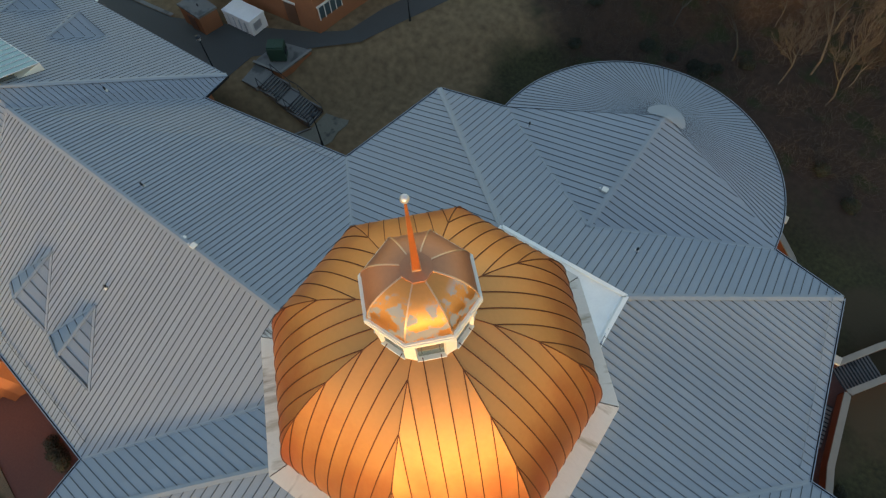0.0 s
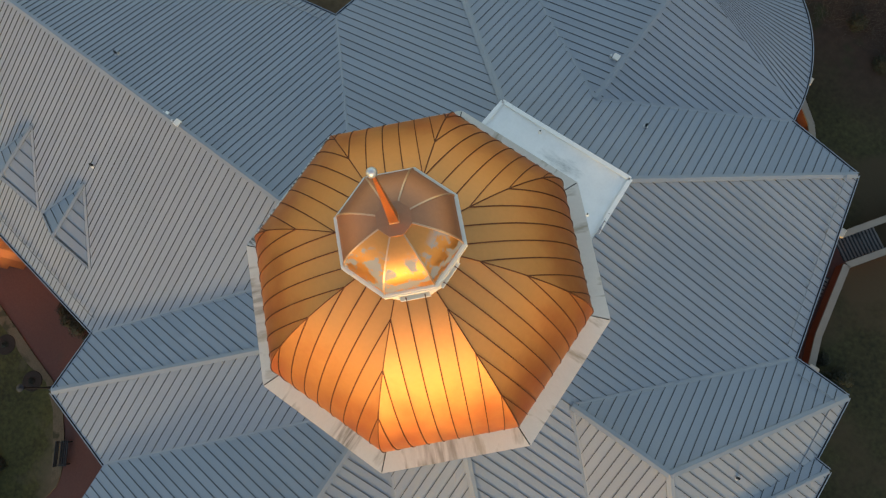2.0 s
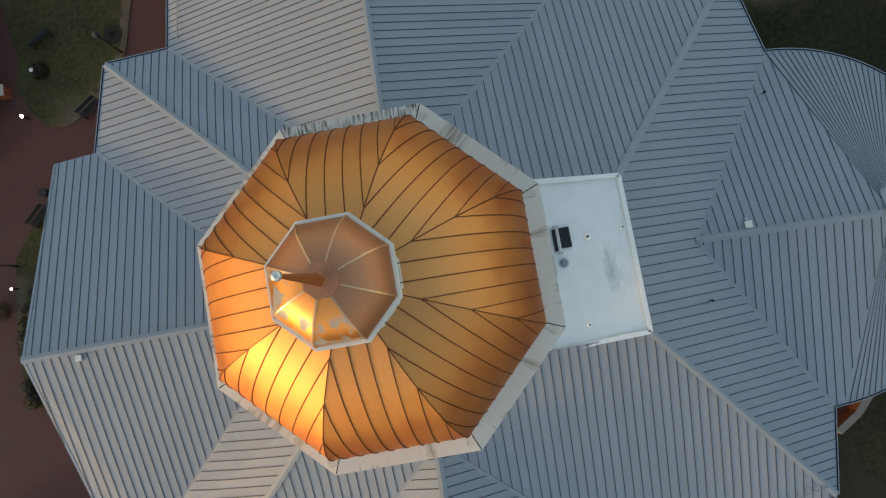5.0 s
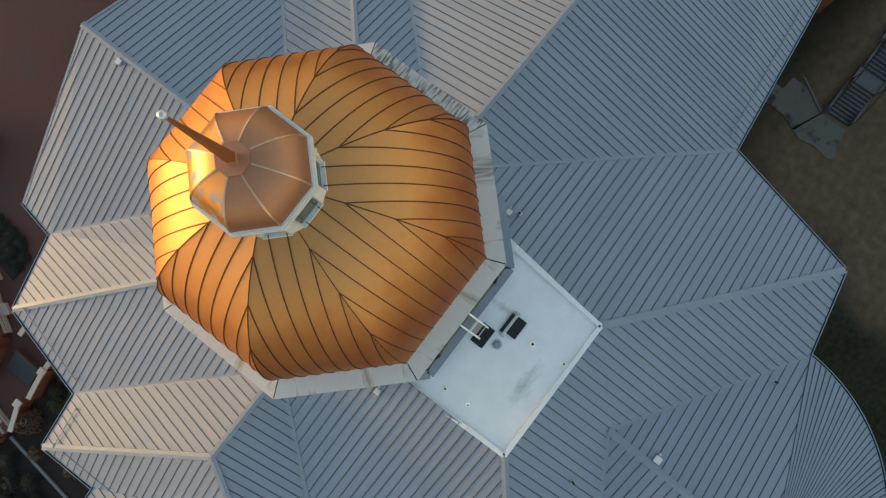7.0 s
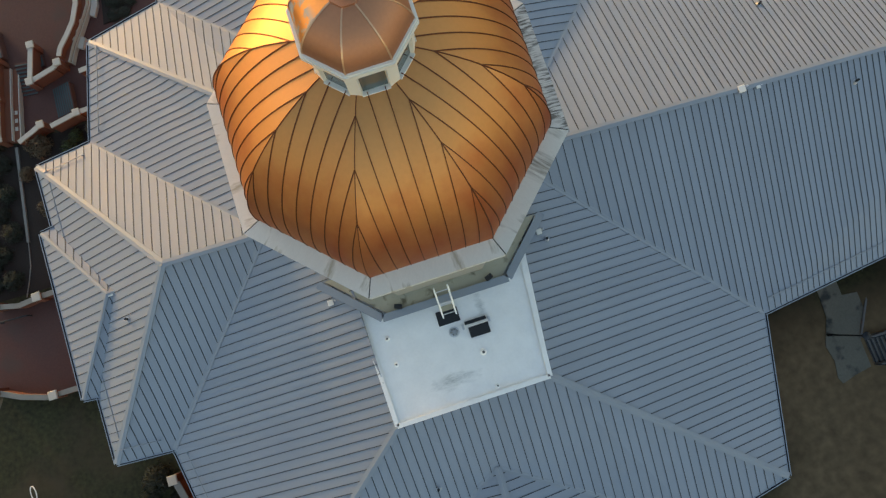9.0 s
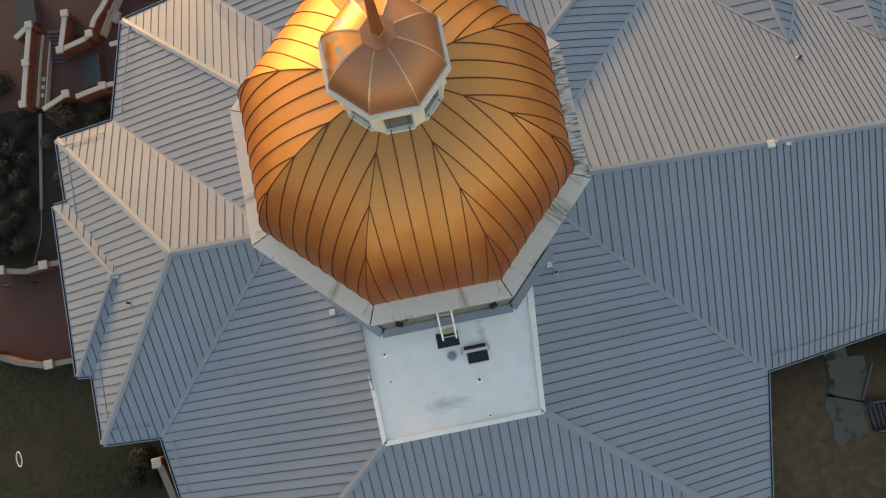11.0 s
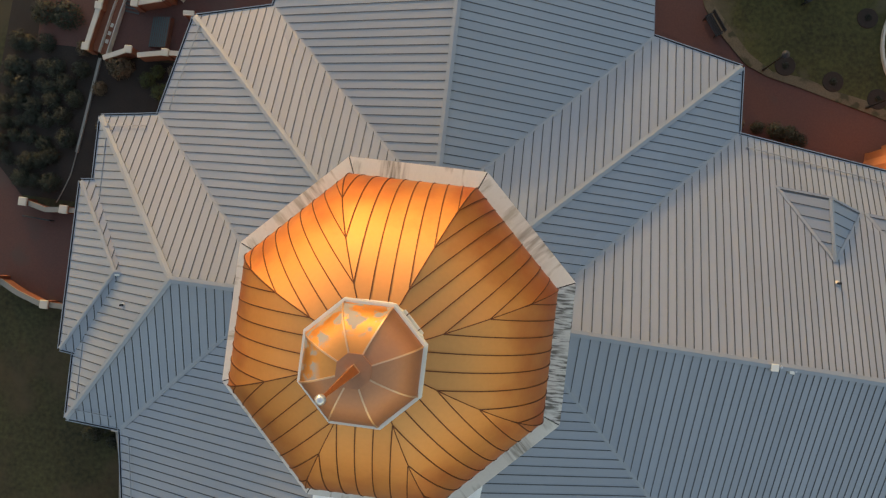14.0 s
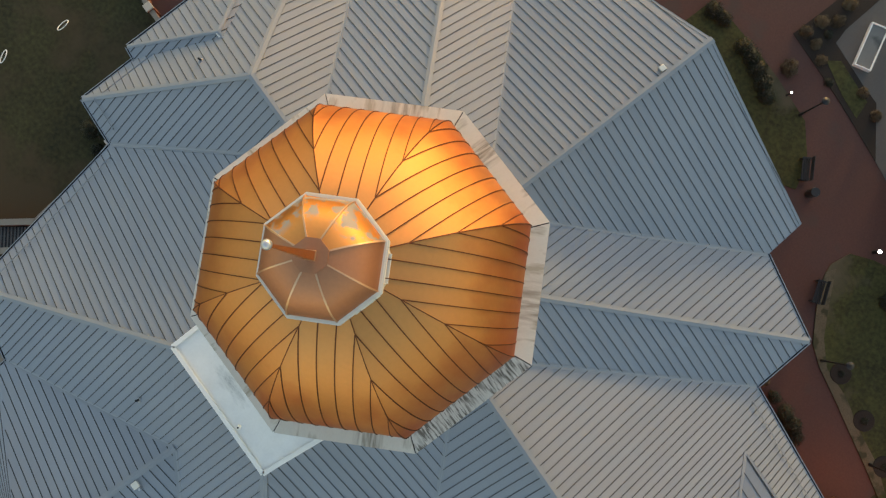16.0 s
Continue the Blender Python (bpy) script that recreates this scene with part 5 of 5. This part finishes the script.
shed = simple_house("utility_shed", "small orange brick utility shed with a grey flat roof", "shed", [(35.4, -16.7), (35.0, -18.3), (37.4, -18.6), (37.9, -16.9)][::-1], RISE, 1.75, BRICKW, CONCRETE, 0.06)
part("door", box((36.1, -16.78, RISE), (36.9, -16.7, RISE + 1.5)), DOOR, shed)
part("roof_pipe", tube((36.3, -17.6, RISE + 1.9), (36.3, -17.6, RISE + 2.15), 0.06), DARK, shed)
cont = simple_house("equipment_box", "white metal equipment enclosure with a grey vent panel", "enclosure", [(34.8, -18.6), (31.95, -18.75), (31.8, -20.3), (34.7, -20.2)][::-1], RISE, 1.35, WHITE, WHITE, 0.03)
part("vent_panel", box((31.83, -20.1, RISE + 0.45), (31.86, -19.0, RISE + 1.15), Matrix.Translation((0.02, 0, 0))), SILVER, cont, "grey louvred panel")
for i in range(4):
    part("door_seam", box((32.5 + i * 0.6, -18.73, RISE + 0.1), (32.53 + i * 0.6, -18.60, RISE + 1.25)), SILVER, cont)
    part("foot", box((32.1 + i * 0.8, -18.9, RISE - 0.1), (32.3 + i * 0.8, -18.6, RISE + 0.06)), CONCRETE, cont)
hall = simple_house("brick_hall", "orange brick hall with a door and a dark window band", "building", [(27.5, -21.9), (26.9, -25.4), (24.6, -36.0), (40.0, -38.0), (42.0, -20.6)], RISE, 5.5, BRICKW, CONCRETE, 0.25)
dir_w = Vector((14.5, 1.3, 0)).normalized()
hm = Matrix.Translation((27.5, -21.9, RISE)) @ Matrix.Rotation(math.atan2(dir_w.y, dir_w.x), 4, "Z")
part("door", box((2.0, 0.0, 0.0), (3.1, 0.07, 2.2), hm), DOOR, hall, "dull red panelled door")
part("door_frame", box((1.92, 0.0, 2.2), (3.18, 0.1, 2.36), hm), CREAM, hall)
dir_s = Vector((-0.6, -3.5, 0)).normalized()
sm = Matrix.Translation((27.5, -21.9, RISE)) @ Matrix.Rotation(math.atan2(dir_s.y, dir_s.x), 4, "Z")
win = part("window", box((0.3, -0.06, 1.3), (2.6, 0.05, 2.5), sm), GLASS, hall)
for i in range(5):
    part("mullion", box((0.28 + i * 0.57, -0.10, 1.25), (0.34 + i * 0.57, 0.0, 2.55), sm), CREAM, win)
part("lintel", box((0.2, -0.12, 2.5), (2.7, 0.02, 2.62), sm), CREAM, win)


def lamp_post(x, y, h=4.2, globe=False):
    z = ground_z(x, y)
    l = thing("lamp_post", "black metal lamp post with a white head" if globe else "slender black metal lamp post", "lamp post", group="lamp posts")
    part("base", tube((x, y, z - 0.1), (x, y, z + 0.5), 0.11, 0.08, 10), DARK, l)
    part("pole", tube((x, y, z + 0.4), (x, y, z + h), 0.055, 0.04, 8), DARK, l)
    head = part("head", tube((x, y, z + h), (x, y, z + h + 0.35), 0.1, 0.2, 10), GLOBE if globe else DARK, l)
    part("hood", tube((x, y, z + h + 0.35), (x, y, z + h + 0.45), 0.24, 0.05, 10), DARK, head)


for x, y, g in ((21.5, -14.2, False), (22.2, -27.0, False), (32.0, -14.2, True), (41.5, -12.9, False), (6.1, 25.4, False), (13.3, 27.9, False), (18.7, 16.8, False), (25.2, 15.1, False)):
    lamp_post(x, y, 2.6 if y > -13 else 3.4, g)


def bollard(x, y, z, h, label, lens=None, k=1.0):
    """A short dark post with a lit white top."""
    l = thing("bollard_lamp", label, "lamp", group="bollard lamps")
    part("post", tube((x, y, z - 0.05), (x, y, z + h), 0.13 * k, 0.11 * k, 12), DARK, l)
    part("collar", tube((x, y, z + h), (x, y, z + h + 0.05), 0.2 * k, 0.2 * k, 14), DARK, l)
    part("lens", tube((x, y, z + h + 0.05), (x, y, z + h + 0.16), 0.14 * k, 0.07 * k, 14), lens or LIT, l, "pale unlit lens" if lens else "lit white lens")


bollard(18.4, 22.5, 0.05, 0.55, "short dark bollard lamp with a pale top", GLOBE)
for x, y, k in ((15.5, 23.5, 0.9), (4.65, 25.55, 0.5)):
    bollard(x, y, 0.05, 0.55, "short dark bollard lamp with a lit white top", None, k)
bollard(-27.75, -1.95, 1.14, 0.12, "small lit white lamp on the pillar cap")
waste = thing("waste_bin", "small dark round waste bin on the brick walk", "bin")
part("drum", tube((10.3, 22.65, 0.0), (10.3, 22.65, 0.85), 0.24, 0.27, 14), DARK, waste)
part("rim", tube((10.3, 22.65, 0.83), (10.3, 22.65, 0.9), 0.3, 0.28, 14), DARK, waste)
# raised brick terrace beside the walk
terrace = thing("brick_terrace", "raised red brick terrace with a cream edge and white corner rail", "terrace", kind="structure")
TERRACE = [(14.5, 26.4), (17.1, 25.5), (25.0, 24.8), (26.0, 34.0), (11.7, 34.0), (12.3, 29.9), (13.6, 28.6)]
part("wall", prism(TERRACE, -0.2, 2.35), BRICK_DARK, terrace)
part("top", prism([(14.62, 26.55), (17.2, 25.72), (24.8, 25.0), (25.8, 33.8), (11.95, 33.8), (12.5, 30.0), (13.75, 28.7)], 2.35, 2.4), PAVERS, terrace)
for (xa, ya), (xb, yb) in zip(TERRACE, TERRACE[1:] + TERRACE[:1]):
    va, vb = Vector((xa, ya, 0)), Vector((xb, yb, 0))
    d = (vb - va).normalized()
    s = Vector((-d.y, d.x, 0)) * 0.16
    part("coping", prism([(p.x, p.y) for p in (va - s * 0.3, vb - s * 0.3, vb + s, va + s)], 2.36, 2.47), CREAM_STONE, terrace)
rail_t = thing("terrace_rail", "white metal rail at the terrace corner", "rail")
for k in range(4):
    x, y = 13.65 - 0.4 * k, 28.75 + 0.42 * k
    part("post", tube((x, y, 2.4), (x, y, 3.4), 0.035, n=8), WHITE, rail_t)
for h in (2.75, 3.05, 3.38):
    part("bar", tube((13.65, 28.75, h), (12.45, 30.01, h), 0.03, n=8), WHITE, rail_t)
pillar(17.3, 24.6, 0.9, 0.3)


def bench(x, y, turn):
    b = thing("bench", "dark slatted metal bench beside the walk", "bench", group="walk benches")
    m = Matrix.Translation((x, y, 0.05)) @ Matrix.Rotation(radians(turn), 4, "Z")
    for i in range(4):
        part("seat_slat", box((-0.75, -0.24 + i * 0.12, 0.42), (0.75, -0.15 + i * 0.12, 0.46), m), DARK, b)
    for i in range(3):
        part("back_slat", box((-0.75, 0.25, 0.55 + i * 0.13), (0.75, 0.29, 0.63 + i * 0.13), m), DARK, b)
    for sx in (-0.65, 0.65):
        part("leg", box((sx - 0.03, -0.24, 0.0), (sx + 0.03, 0.29, 0.42), m), DARK, b)
        part("arm", box((sx - 0.03, -0.24, 0.60), (sx + 0.03, 0.29, 0.64), m), DARK, b)


bench(15.25, 19.15, -55)
bench(8.9, 23.3, -45)
bench(20.5, 21.8, 120)


def leaf_ball(rx, ry, rz, count, size, seed):
    """Leaves scattered through an uneven mass."""
    rnd = random.Random(seed)
    verts, faces = [], []
    for _ in range(count):
        d = Vector((rnd.gauss(0, 1), rnd.gauss(0, 1), abs(rnd.gauss(0, 1)) * 0.9)).normalized()
        r = (0.55 + 0.45 * rnd.random()) * (0.85 + 0.3 * noise.noise(d * 2.2 + Vector((seed, 0, 0))))
        c = Vector((d.x * rx * r, d.y * ry * r, d.z * rz * r + 0.05))
        u = Vector((rnd.gauss(0, 1), rnd.gauss(0, 1), rnd.gauss(0, 1))).normalized() * size * (0.6 + 0.8 * rnd.random())
        w = u.cross(d if abs(u.normalized().dot(d)) < 0.9 else Vector((1, 0, 0.3))).normalized() * size * 0.55
        b = len(verts)
        verts += [c - u, c - w, c + u, c + w]
        faces.append((b, b + 1, b + 2, b + 3))
    return verts, faces


shrub_kinds = []
for k, (material, label) in enumerate(((LEAF_DARK, "dark evergreen shrub with dense small leaves"), (LEAF_DARK, "low dark evergreen shrub in the hedge bed"), (LEAF_DRY, "dry tan ornamental grass and twigs"), (LEAF_GREEN, "small yellow-green shrub beside the wall"))):
    s_ = thing("shrub", label, "shrub", at=(0, 0, -200), group="garden shrubs" if k < 2 else "dry shrubs")
    v, f = leaf_ball(0.8, 0.75, 0.75 if k != 2 else 0.9, 1500 if k < 2 else 1100, 0.045 if k != 2 else 0.06, k + 3)
    put("leaves", mesh_of("leaves", v, f, (material,)), s_)
    bm = bmesh.new()
    rnd = random.Random(k)
    for i in range(7):
        a = rnd.random() * 6.28
        add_tube(bm, (0, 0, -0.1), (0.45 * math.cos(a), 0.45 * math.sin(a), 0.5 + 0.2 * rnd.random()), 0.025, 0.008, 5)
    part("stem", bm, BARK, s_)
    shrub_kinds.append(s_)


def shrub(kind, x, y, size, turn=0.0, tall=1.0):
    first = shrub_kinds[kind]
    m = Matrix.Translation((x, y, ground_z(x, y) + 0.03)) @ Matrix.Rotation(turn, 4, "Z")
    ob = copy_thing(first, m)
    ob.scale = (size, size, size * tall)


rnd = random.Random(11)
for i in range(8):
    for j in range(6):
        x, y = -29.6 + 0.98 * j + rnd.uniform(-0.25, 0.25) + 0.25 * i * 0.2, 4.6 + 1.25 * i + rnd.uniform(-0.3, 0.3)
        if x > -26.3 or x < -27.2 - (y - 3.3) * 0.94:
            continue
        shrub(rnd.choice((0, 1, 1)), x, y, rnd.uniform(0.75, 1.15), rnd.uniform(0, 6), rnd.uniform(0.7, 1.0))
for i in range(4):
    for j in range(7):
        x, y = -16.0 + 0.72 * i + rnd.uniform(-0.15, 0.15), 19.9 + 0.75 * j + rnd.uniform(-0.15, 0.15)
        if ((x + 14.85) / 1.15) ** 2 + ((y - 22.0) / 2.5) ** 2 < 1.0 or (y > 23.0 and x > -16.2 and y < 24.0 and x < -14.6):
            shrub(0, x, y, rnd.uniform(0.75, 0.95), rnd.uniform(0, 6), 0.6)
for i in range(14):
    shrub(rnd.choice((0, 1)), rnd.uniform(-18.5, -10.2), rnd.uniform(27.4, 31.0), rnd.uniform(0.9, 1.4), rnd.uniform(0, 6), 0.7)
for x, y, s_, k in ((18.7, 13.1, 0.7, 1), (19.8, 13.0, 0.9, 0), (20.6, 12.85, 1.0, 0), (21.3, 12.6, 0.8, 0), (17.6, 13.2, 0.5, 2), (-19.9, -9.9, 1.5, 0), (-20.6, -10.9, 1.1, 0), (-19.3, -11.4, 0.7, 1), (-16.6, -7.4, 1.0, 1), (20.0, 17.2, 0.38, 1), (23.0, 16.5, 0.4, 1), (25.8, 15.7, 0.38, 1), (24.7, 20.7, 0.38, 1), (18.4, 22.2, 1.0, 0),
                    (0.6, 25.3, 1.0, 0), (1.4, 25.3, 1.0, 0), (2.3, 25.1, 1.0, 0), (3.1, 24.8, 1.0, 0), (3.9, 24.4, 0.9, 0), (-2.4, 25.3, 1.0, 0), (-1.6, 25.5, 0.9, 0), (3.4, 26.7, 0.9, 2), (2.2, 29.0, 0.7, 2), (2.3, 30.2, 0.7, 2), (3.2, 29.0, 0.6, 2), (4.2, 28.6, 0.6, 2), (2.9, 31.0, 0.7, 2), (2.5, 32.3, 0.7, 2), (3.2, 30.0, 0.5, 1), (5.6, 28.1, 0.5, 1), (-22.0, 12.5, 1.3, 2), (-23.3, 11.0, 0.8, 2), (-24.7, 13.5, 0.8, 2), (-20.2, 11.9, 0.9, 3), (-19.6, 12.5, 0.8, 3), (-18.4, 12.6, 0.8, 2), (-22.6, 3.8, 0.7, 2), (-24.6, 12.1, 1.0, 0), (-25.6, 11.0, 1.1, 0), (-24.8, 10.1, 1.0, 0), (-25.5, 8.9, 1.0, 0), (-25.0, 7.5, 1.1, 0), (-25.9, 6.3, 1.0, 1), (-25.7, 4.5, 1.1, 0), (-26.1, 15.5, 1.6, 0), (-27.5, 15.6, 1.4, 0),
                    (13.5, -19.5, 1.3, 0), (15.0, -21.0, 1.0, 0), (7.4, 29.3, 0.6, 2), (9.0, 29.0, 0.6, 2), (11.9, 28.2, 0.45, 2), (12.8, 27.6, 0.5, 1), (11.6, 31.0, 0.8, 1), (12.3, 29.5, 0.6, 0), (-13.5, -30.5, 1.1, 0), (-16.0, -14.2, 0.8, 1)):
    shrub(k, x, y, s_, x * 1.7)
for s_ in shrub_kinds:
    s_.location = {0: (-21.5, 6.6, 0.03), 1: (-20.4, 5.4, 0.03), 2: (-22.4, 8.4, 0.03), 3: (-19.2, 11.2, 0.03)}[shrub_kinds.index(s_)]
for x, y in ((20.0, 17.2), (23.0, 16.5), (25.8, 15.7), (24.7, 20.7)):
    ring_ = thing("mulch_ring", "round dark mulch ring round a shrub in the lawn", "mulch bed", group="mulch rings")
    part("mulch", tube((x, y, 0.0), (x, y, 0.13), 0.72, 0.62, 24), MULCH, ring_)
edging = thing("garden_edging", "long pale timber edging board in the mulch bed", "edging")
part("board", prism([(-23.68, 13.0), (-23.5, 13.0), (-24.2, 6.7), (-24.36, 6.7)], 0.0, 0.14), STONE, edging)
hose = thing("garden_hose", "thin pale hose lying on the mulch", "hose")
bm = bmesh.new()
for p, q in zip(((-24.3, 6.7), (-24.5, 5.2), (-24.8, 4.3)), ((-24.5, 5.2), (-24.8, 4.3), (-25.2, 3.3))):
    add_tube(bm, (*p, 0.05), (*q, 0.05), 0.035, n=6)
part("tube", bm, STONE, hose)
rail_w = thing("path_rail", "low dark iron rail beside the west walk", "rail")
part("bar", tube((-27.0, 2.2, 0.5), (-25.2, 2.1, 0.5), 0.05, n=8), DARK, rail_w)
for x, y in ((-27.0, 2.2), (-25.2, 2.1)):
    part("post", tube((x, y, 0.0), (x, y, 0.52), 0.05, n=8), DARK, rail_w)
for rr, material, nm in ((0.0, CREAM_STONE, "curved cream kerb"), (0.75, CREAM_STONE, "inner curved cream kerb")):
    arc = thing("round_kerb", nm + " round the porch garden", "kerb", group="round kerbs")
    for k in range(10):
        a0, a1 = radians(150 + 9 * k), radians(150 + 9 * (k + 1))
        r0, r1 = 4.6 - rr, 4.46 - rr
        part("length", prism([(30.2 + r0 * math.cos(a0), 19.4 + r0 * math.sin(a0)), (30.2 + r1 * math.cos(a0), 19.4 + r1 * math.sin(a0)), (30.2 + r1 * math.cos(a1), 19.4 + r1 * math.sin(a1)), (30.2 + r0 * math.cos(a1), 19.4 + r0 * math.sin(a1))][::-1], 0.0, 0.3), material, arc)
for x, y, t in ((-27.3, -8.45, 0.3), (-28.0, -12.75, 0.8)):
    hoop = thing("lawn_hoop", "thin white hoop standing on the lawn", "hoop", group="lawn hoops")
    n1 = 28
    c = Vector((x, y, 0.42))
    u, w = Vector((math.cos(t + 1.4), math.sin(t + 1.4), 0)), Vector((math.cos(t) * 0.6, math.sin(t) * 0.6, 0.35))
    pts = [c + 0.45 * (math.cos(6.2832 * i / n1) * u + math.sin(6.2832 * i / n1) * w) for i in range(n1)]
    bm = bmesh.new()
    for i in range(n1):
        add_tube(bm, pts[i], pts[(i + 1) % n1], 0.03, n=6)
    part("tube", bm, WHITE, hoop)
for i, (x, y, t) in enumerate(((5.4, 31.5, -62), (6.6, 34.9, 40))):
    pl = thing("planter_frame", "white-edged long planter on the grey plaza", "planter", group="plaza planters")
    m = Matrix.Translation((x, y, 0.06)) @ Matrix.Rotation(radians(t), 4, "Z")
    for lo, hi in (((-1.5, -0.55, 0), (1.5, -0.47, 0.3)), ((-1.5, 0.47, 0), (1.5, 0.55, 0.3)), ((-1.5, -0.47, 0), (-1.42, 0.47, 0.3)), ((1.42, -0.47, 0), (1.5, 0.47, 0.3))):
        part("edge", box(lo, hi, m, 0.02), WHITE, pl)
    part("soil", box((-1.42, -0.47, 0.0), (1.42, 0.47, 0.2), m), CONCRETE, pl)


# ---- bare woods ----
def bare_tree(seed, height):
    """A leafless tree: a tapered trunk, limbs and a haze of fine twigs."""
    rnd = random.Random(seed)
    t = thing("tree", "bare grey-brown winter tree at the edge of the woods", "tree", at=(0, 0, -200), group="bare trees")
    wood = {0: ([], []), 1: ([], [])}

    def limb(key, p, q, r0, r1, n):
        verts, faces = wood[key]
        d = (q - p).normalized()
        u = d.cross(Vector((0.3, 0.9, 0.2))).normalized()
        w = d.cross(u)
        base = len(verts)
        for c0, rad in ((p, r0), (q, r1)):
            for k in range(n):
                a = 6.2832 * k / n
                verts.append(c0 + (u * math.cos(a) + w * math.sin(a)) * rad)
        for k in range(n):
            faces.append((base + k, base + (k + 1) % n, base + n + (k + 1) % n, base + n + k))

    def grow(p, d, length, r, depth):
        segs = 4 if depth == 0 else 3 if depth < 3 else 2 if depth < 5 else 1
        for i in range(segs):
            q = p + d * (length / segs)
            limb(0 if depth < 2 else 1, p, q, r * (1 - 0.4 * i / segs), r * (1 - 0.4 * (i + 1) / segs), 6 if depth < 1 else 3)
            p = q
            d = (d + Vector((rnd.gauss(0, 0.15), rnd.gauss(0, 0.15), 0.05))).normalized()
            if depth < 5 and (i > 0 or depth > 0):
                for _ in range(2):
                    a, k = rnd.uniform(0, 6.283), rnd.uniform(0.4, 0.9)
                    side = Vector((math.cos(a), math.sin(a), rnd.uniform(0.2, 1.0))).normalized()
                    grow(p, (d * 0.8 + side * k).normalized(), length * rnd.uniform(0.42, 0.62), max(0.007, r * 0.42), depth + 1)

    grow(Vector((0, 0, -0.3)), Vector((rnd.gauss(0, 0.06), rnd.gauss(0, 0.06), 1)).normalized(), height * 0.66, height * 0.0095, 0)
    put("trunk", mesh_of("trunk", *wood[0], (BARK,), smooth=True), t)
    put("crown", mesh_of("crown", *wood[1], (TWIG,)), t)
    return t


kinds = [bare_tree(s, h) for s, h in ((5, 9.5), (9, 7.5), (14, 10.5), (21, 5.5), (33, 6.5))]
rnd = random.Random(4)


def in_woods(x, y):
    """The plan of the woods round the south end."""
    if math.hypot(x - 0.2, y + 20) < 12.2 + 1.2 * noise.noise(Vector((x * 0.2, y * 0.2, 0))):
        return False
    return not (x > 8.5 and y > -30 - (x - 8.5) * 0.9) and not (x < -9 and y > -31)


spots = []
for _ in range(2500):
    x, y = rnd.uniform(-30, 23), rnd.uniform(-76, -35)
    if in_woods(x, y) and y < -38.0 - 2.5 * noise.noise(Vector((x * 0.2, 0, 4))) and all((x - a) ** 2 + (y - b) ** 2 > 2.6 ** 2 for a, b in spots):
        spots.append((x, y))
for i, (x, y) in enumerate(spots[:150]):
    ob = copy_thing(kinds[(i * 3 + i // 5) % 5], Matrix.Translation((x, y, ground_z(x, y))) @ Matrix.Rotation(rnd.uniform(0, 6.28), 4, "Z"))
    k = rnd.uniform(0.75, 1.2)
    ob.scale = (k, k, k)
for k, t in enumerate(kinds):
    t.location = ((-34 - 3 * k), -46 - 4 * k, 0)
for i in range(60):
    x, y = rnd.uniform(-26, 18), rnd.uniform(-60, -29.5)
    if in_woods(x, y):
        shrub(rnd.choice((0, 1, 1)), x, y, rnd.uniform(0.6, 1.3), rnd.uniform(0, 6), rnd.uniform(0.6, 1.1))
# saplings, briars and fallen sticks between the trees
verts, faces = [], []
for i in range(3600):
    cx, cy = rnd.uniform(-27, 20), rnd.uniform(-64, -28)
    if not in_woods(cx, cy) or noise.noise(Vector((cx * 0.22, cy * 0.22, 9))) < -0.18:
        continue
    tall = rnd.uniform(0.5, 2.2)
    for _ in range(rnd.randint(5, 9)):
        p = Vector((cx + rnd.gauss(0, 0.3), cy + rnd.gauss(0, 0.3), 0))
        p.z = ground_z(p.x, p.y) - 0.03
        d = Vector((rnd.gauss(0, 0.45), rnd.gauss(0, 0.45), rnd.uniform(0.1, 1.0))).normalized()
        w = rnd.uniform(0.005, 0.013)
        for _ in range(3):
            q = p + d * tall * rnd.uniform(0.25, 0.45)
            u = d.cross(Vector((rnd.gauss(0, 1), rnd.gauss(0, 1), rnd.gauss(0, 1)))).normalized()
            v = d.cross(u)
            b = len(verts)
            for c0, wd in ((p, w), (q, w * 0.6)):
                verts += [c0 + u * wd, c0 - (u * 0.5 - v * 0.87) * wd, c0 - (u * 0.5 + v * 0.87) * wd]
            faces += [(b + e, b + (e + 1) % 3, b + 3 + (e + 1) % 3, b + 3 + e) for e in range(3)]
            p, w = q, w * 0.6
            d = (d + Vector((rnd.gauss(0, 0.4), rnd.gauss(0, 0.4), rnd.gauss(0, 0.25)))).normalized()
brush = put("undergrowth", mesh_of("undergrowth", verts, faces, (BRUSH,)))
tagged(brush, "tangled brown undergrowth and bare saplings in the woods", "undergrowth", kind="stuff")
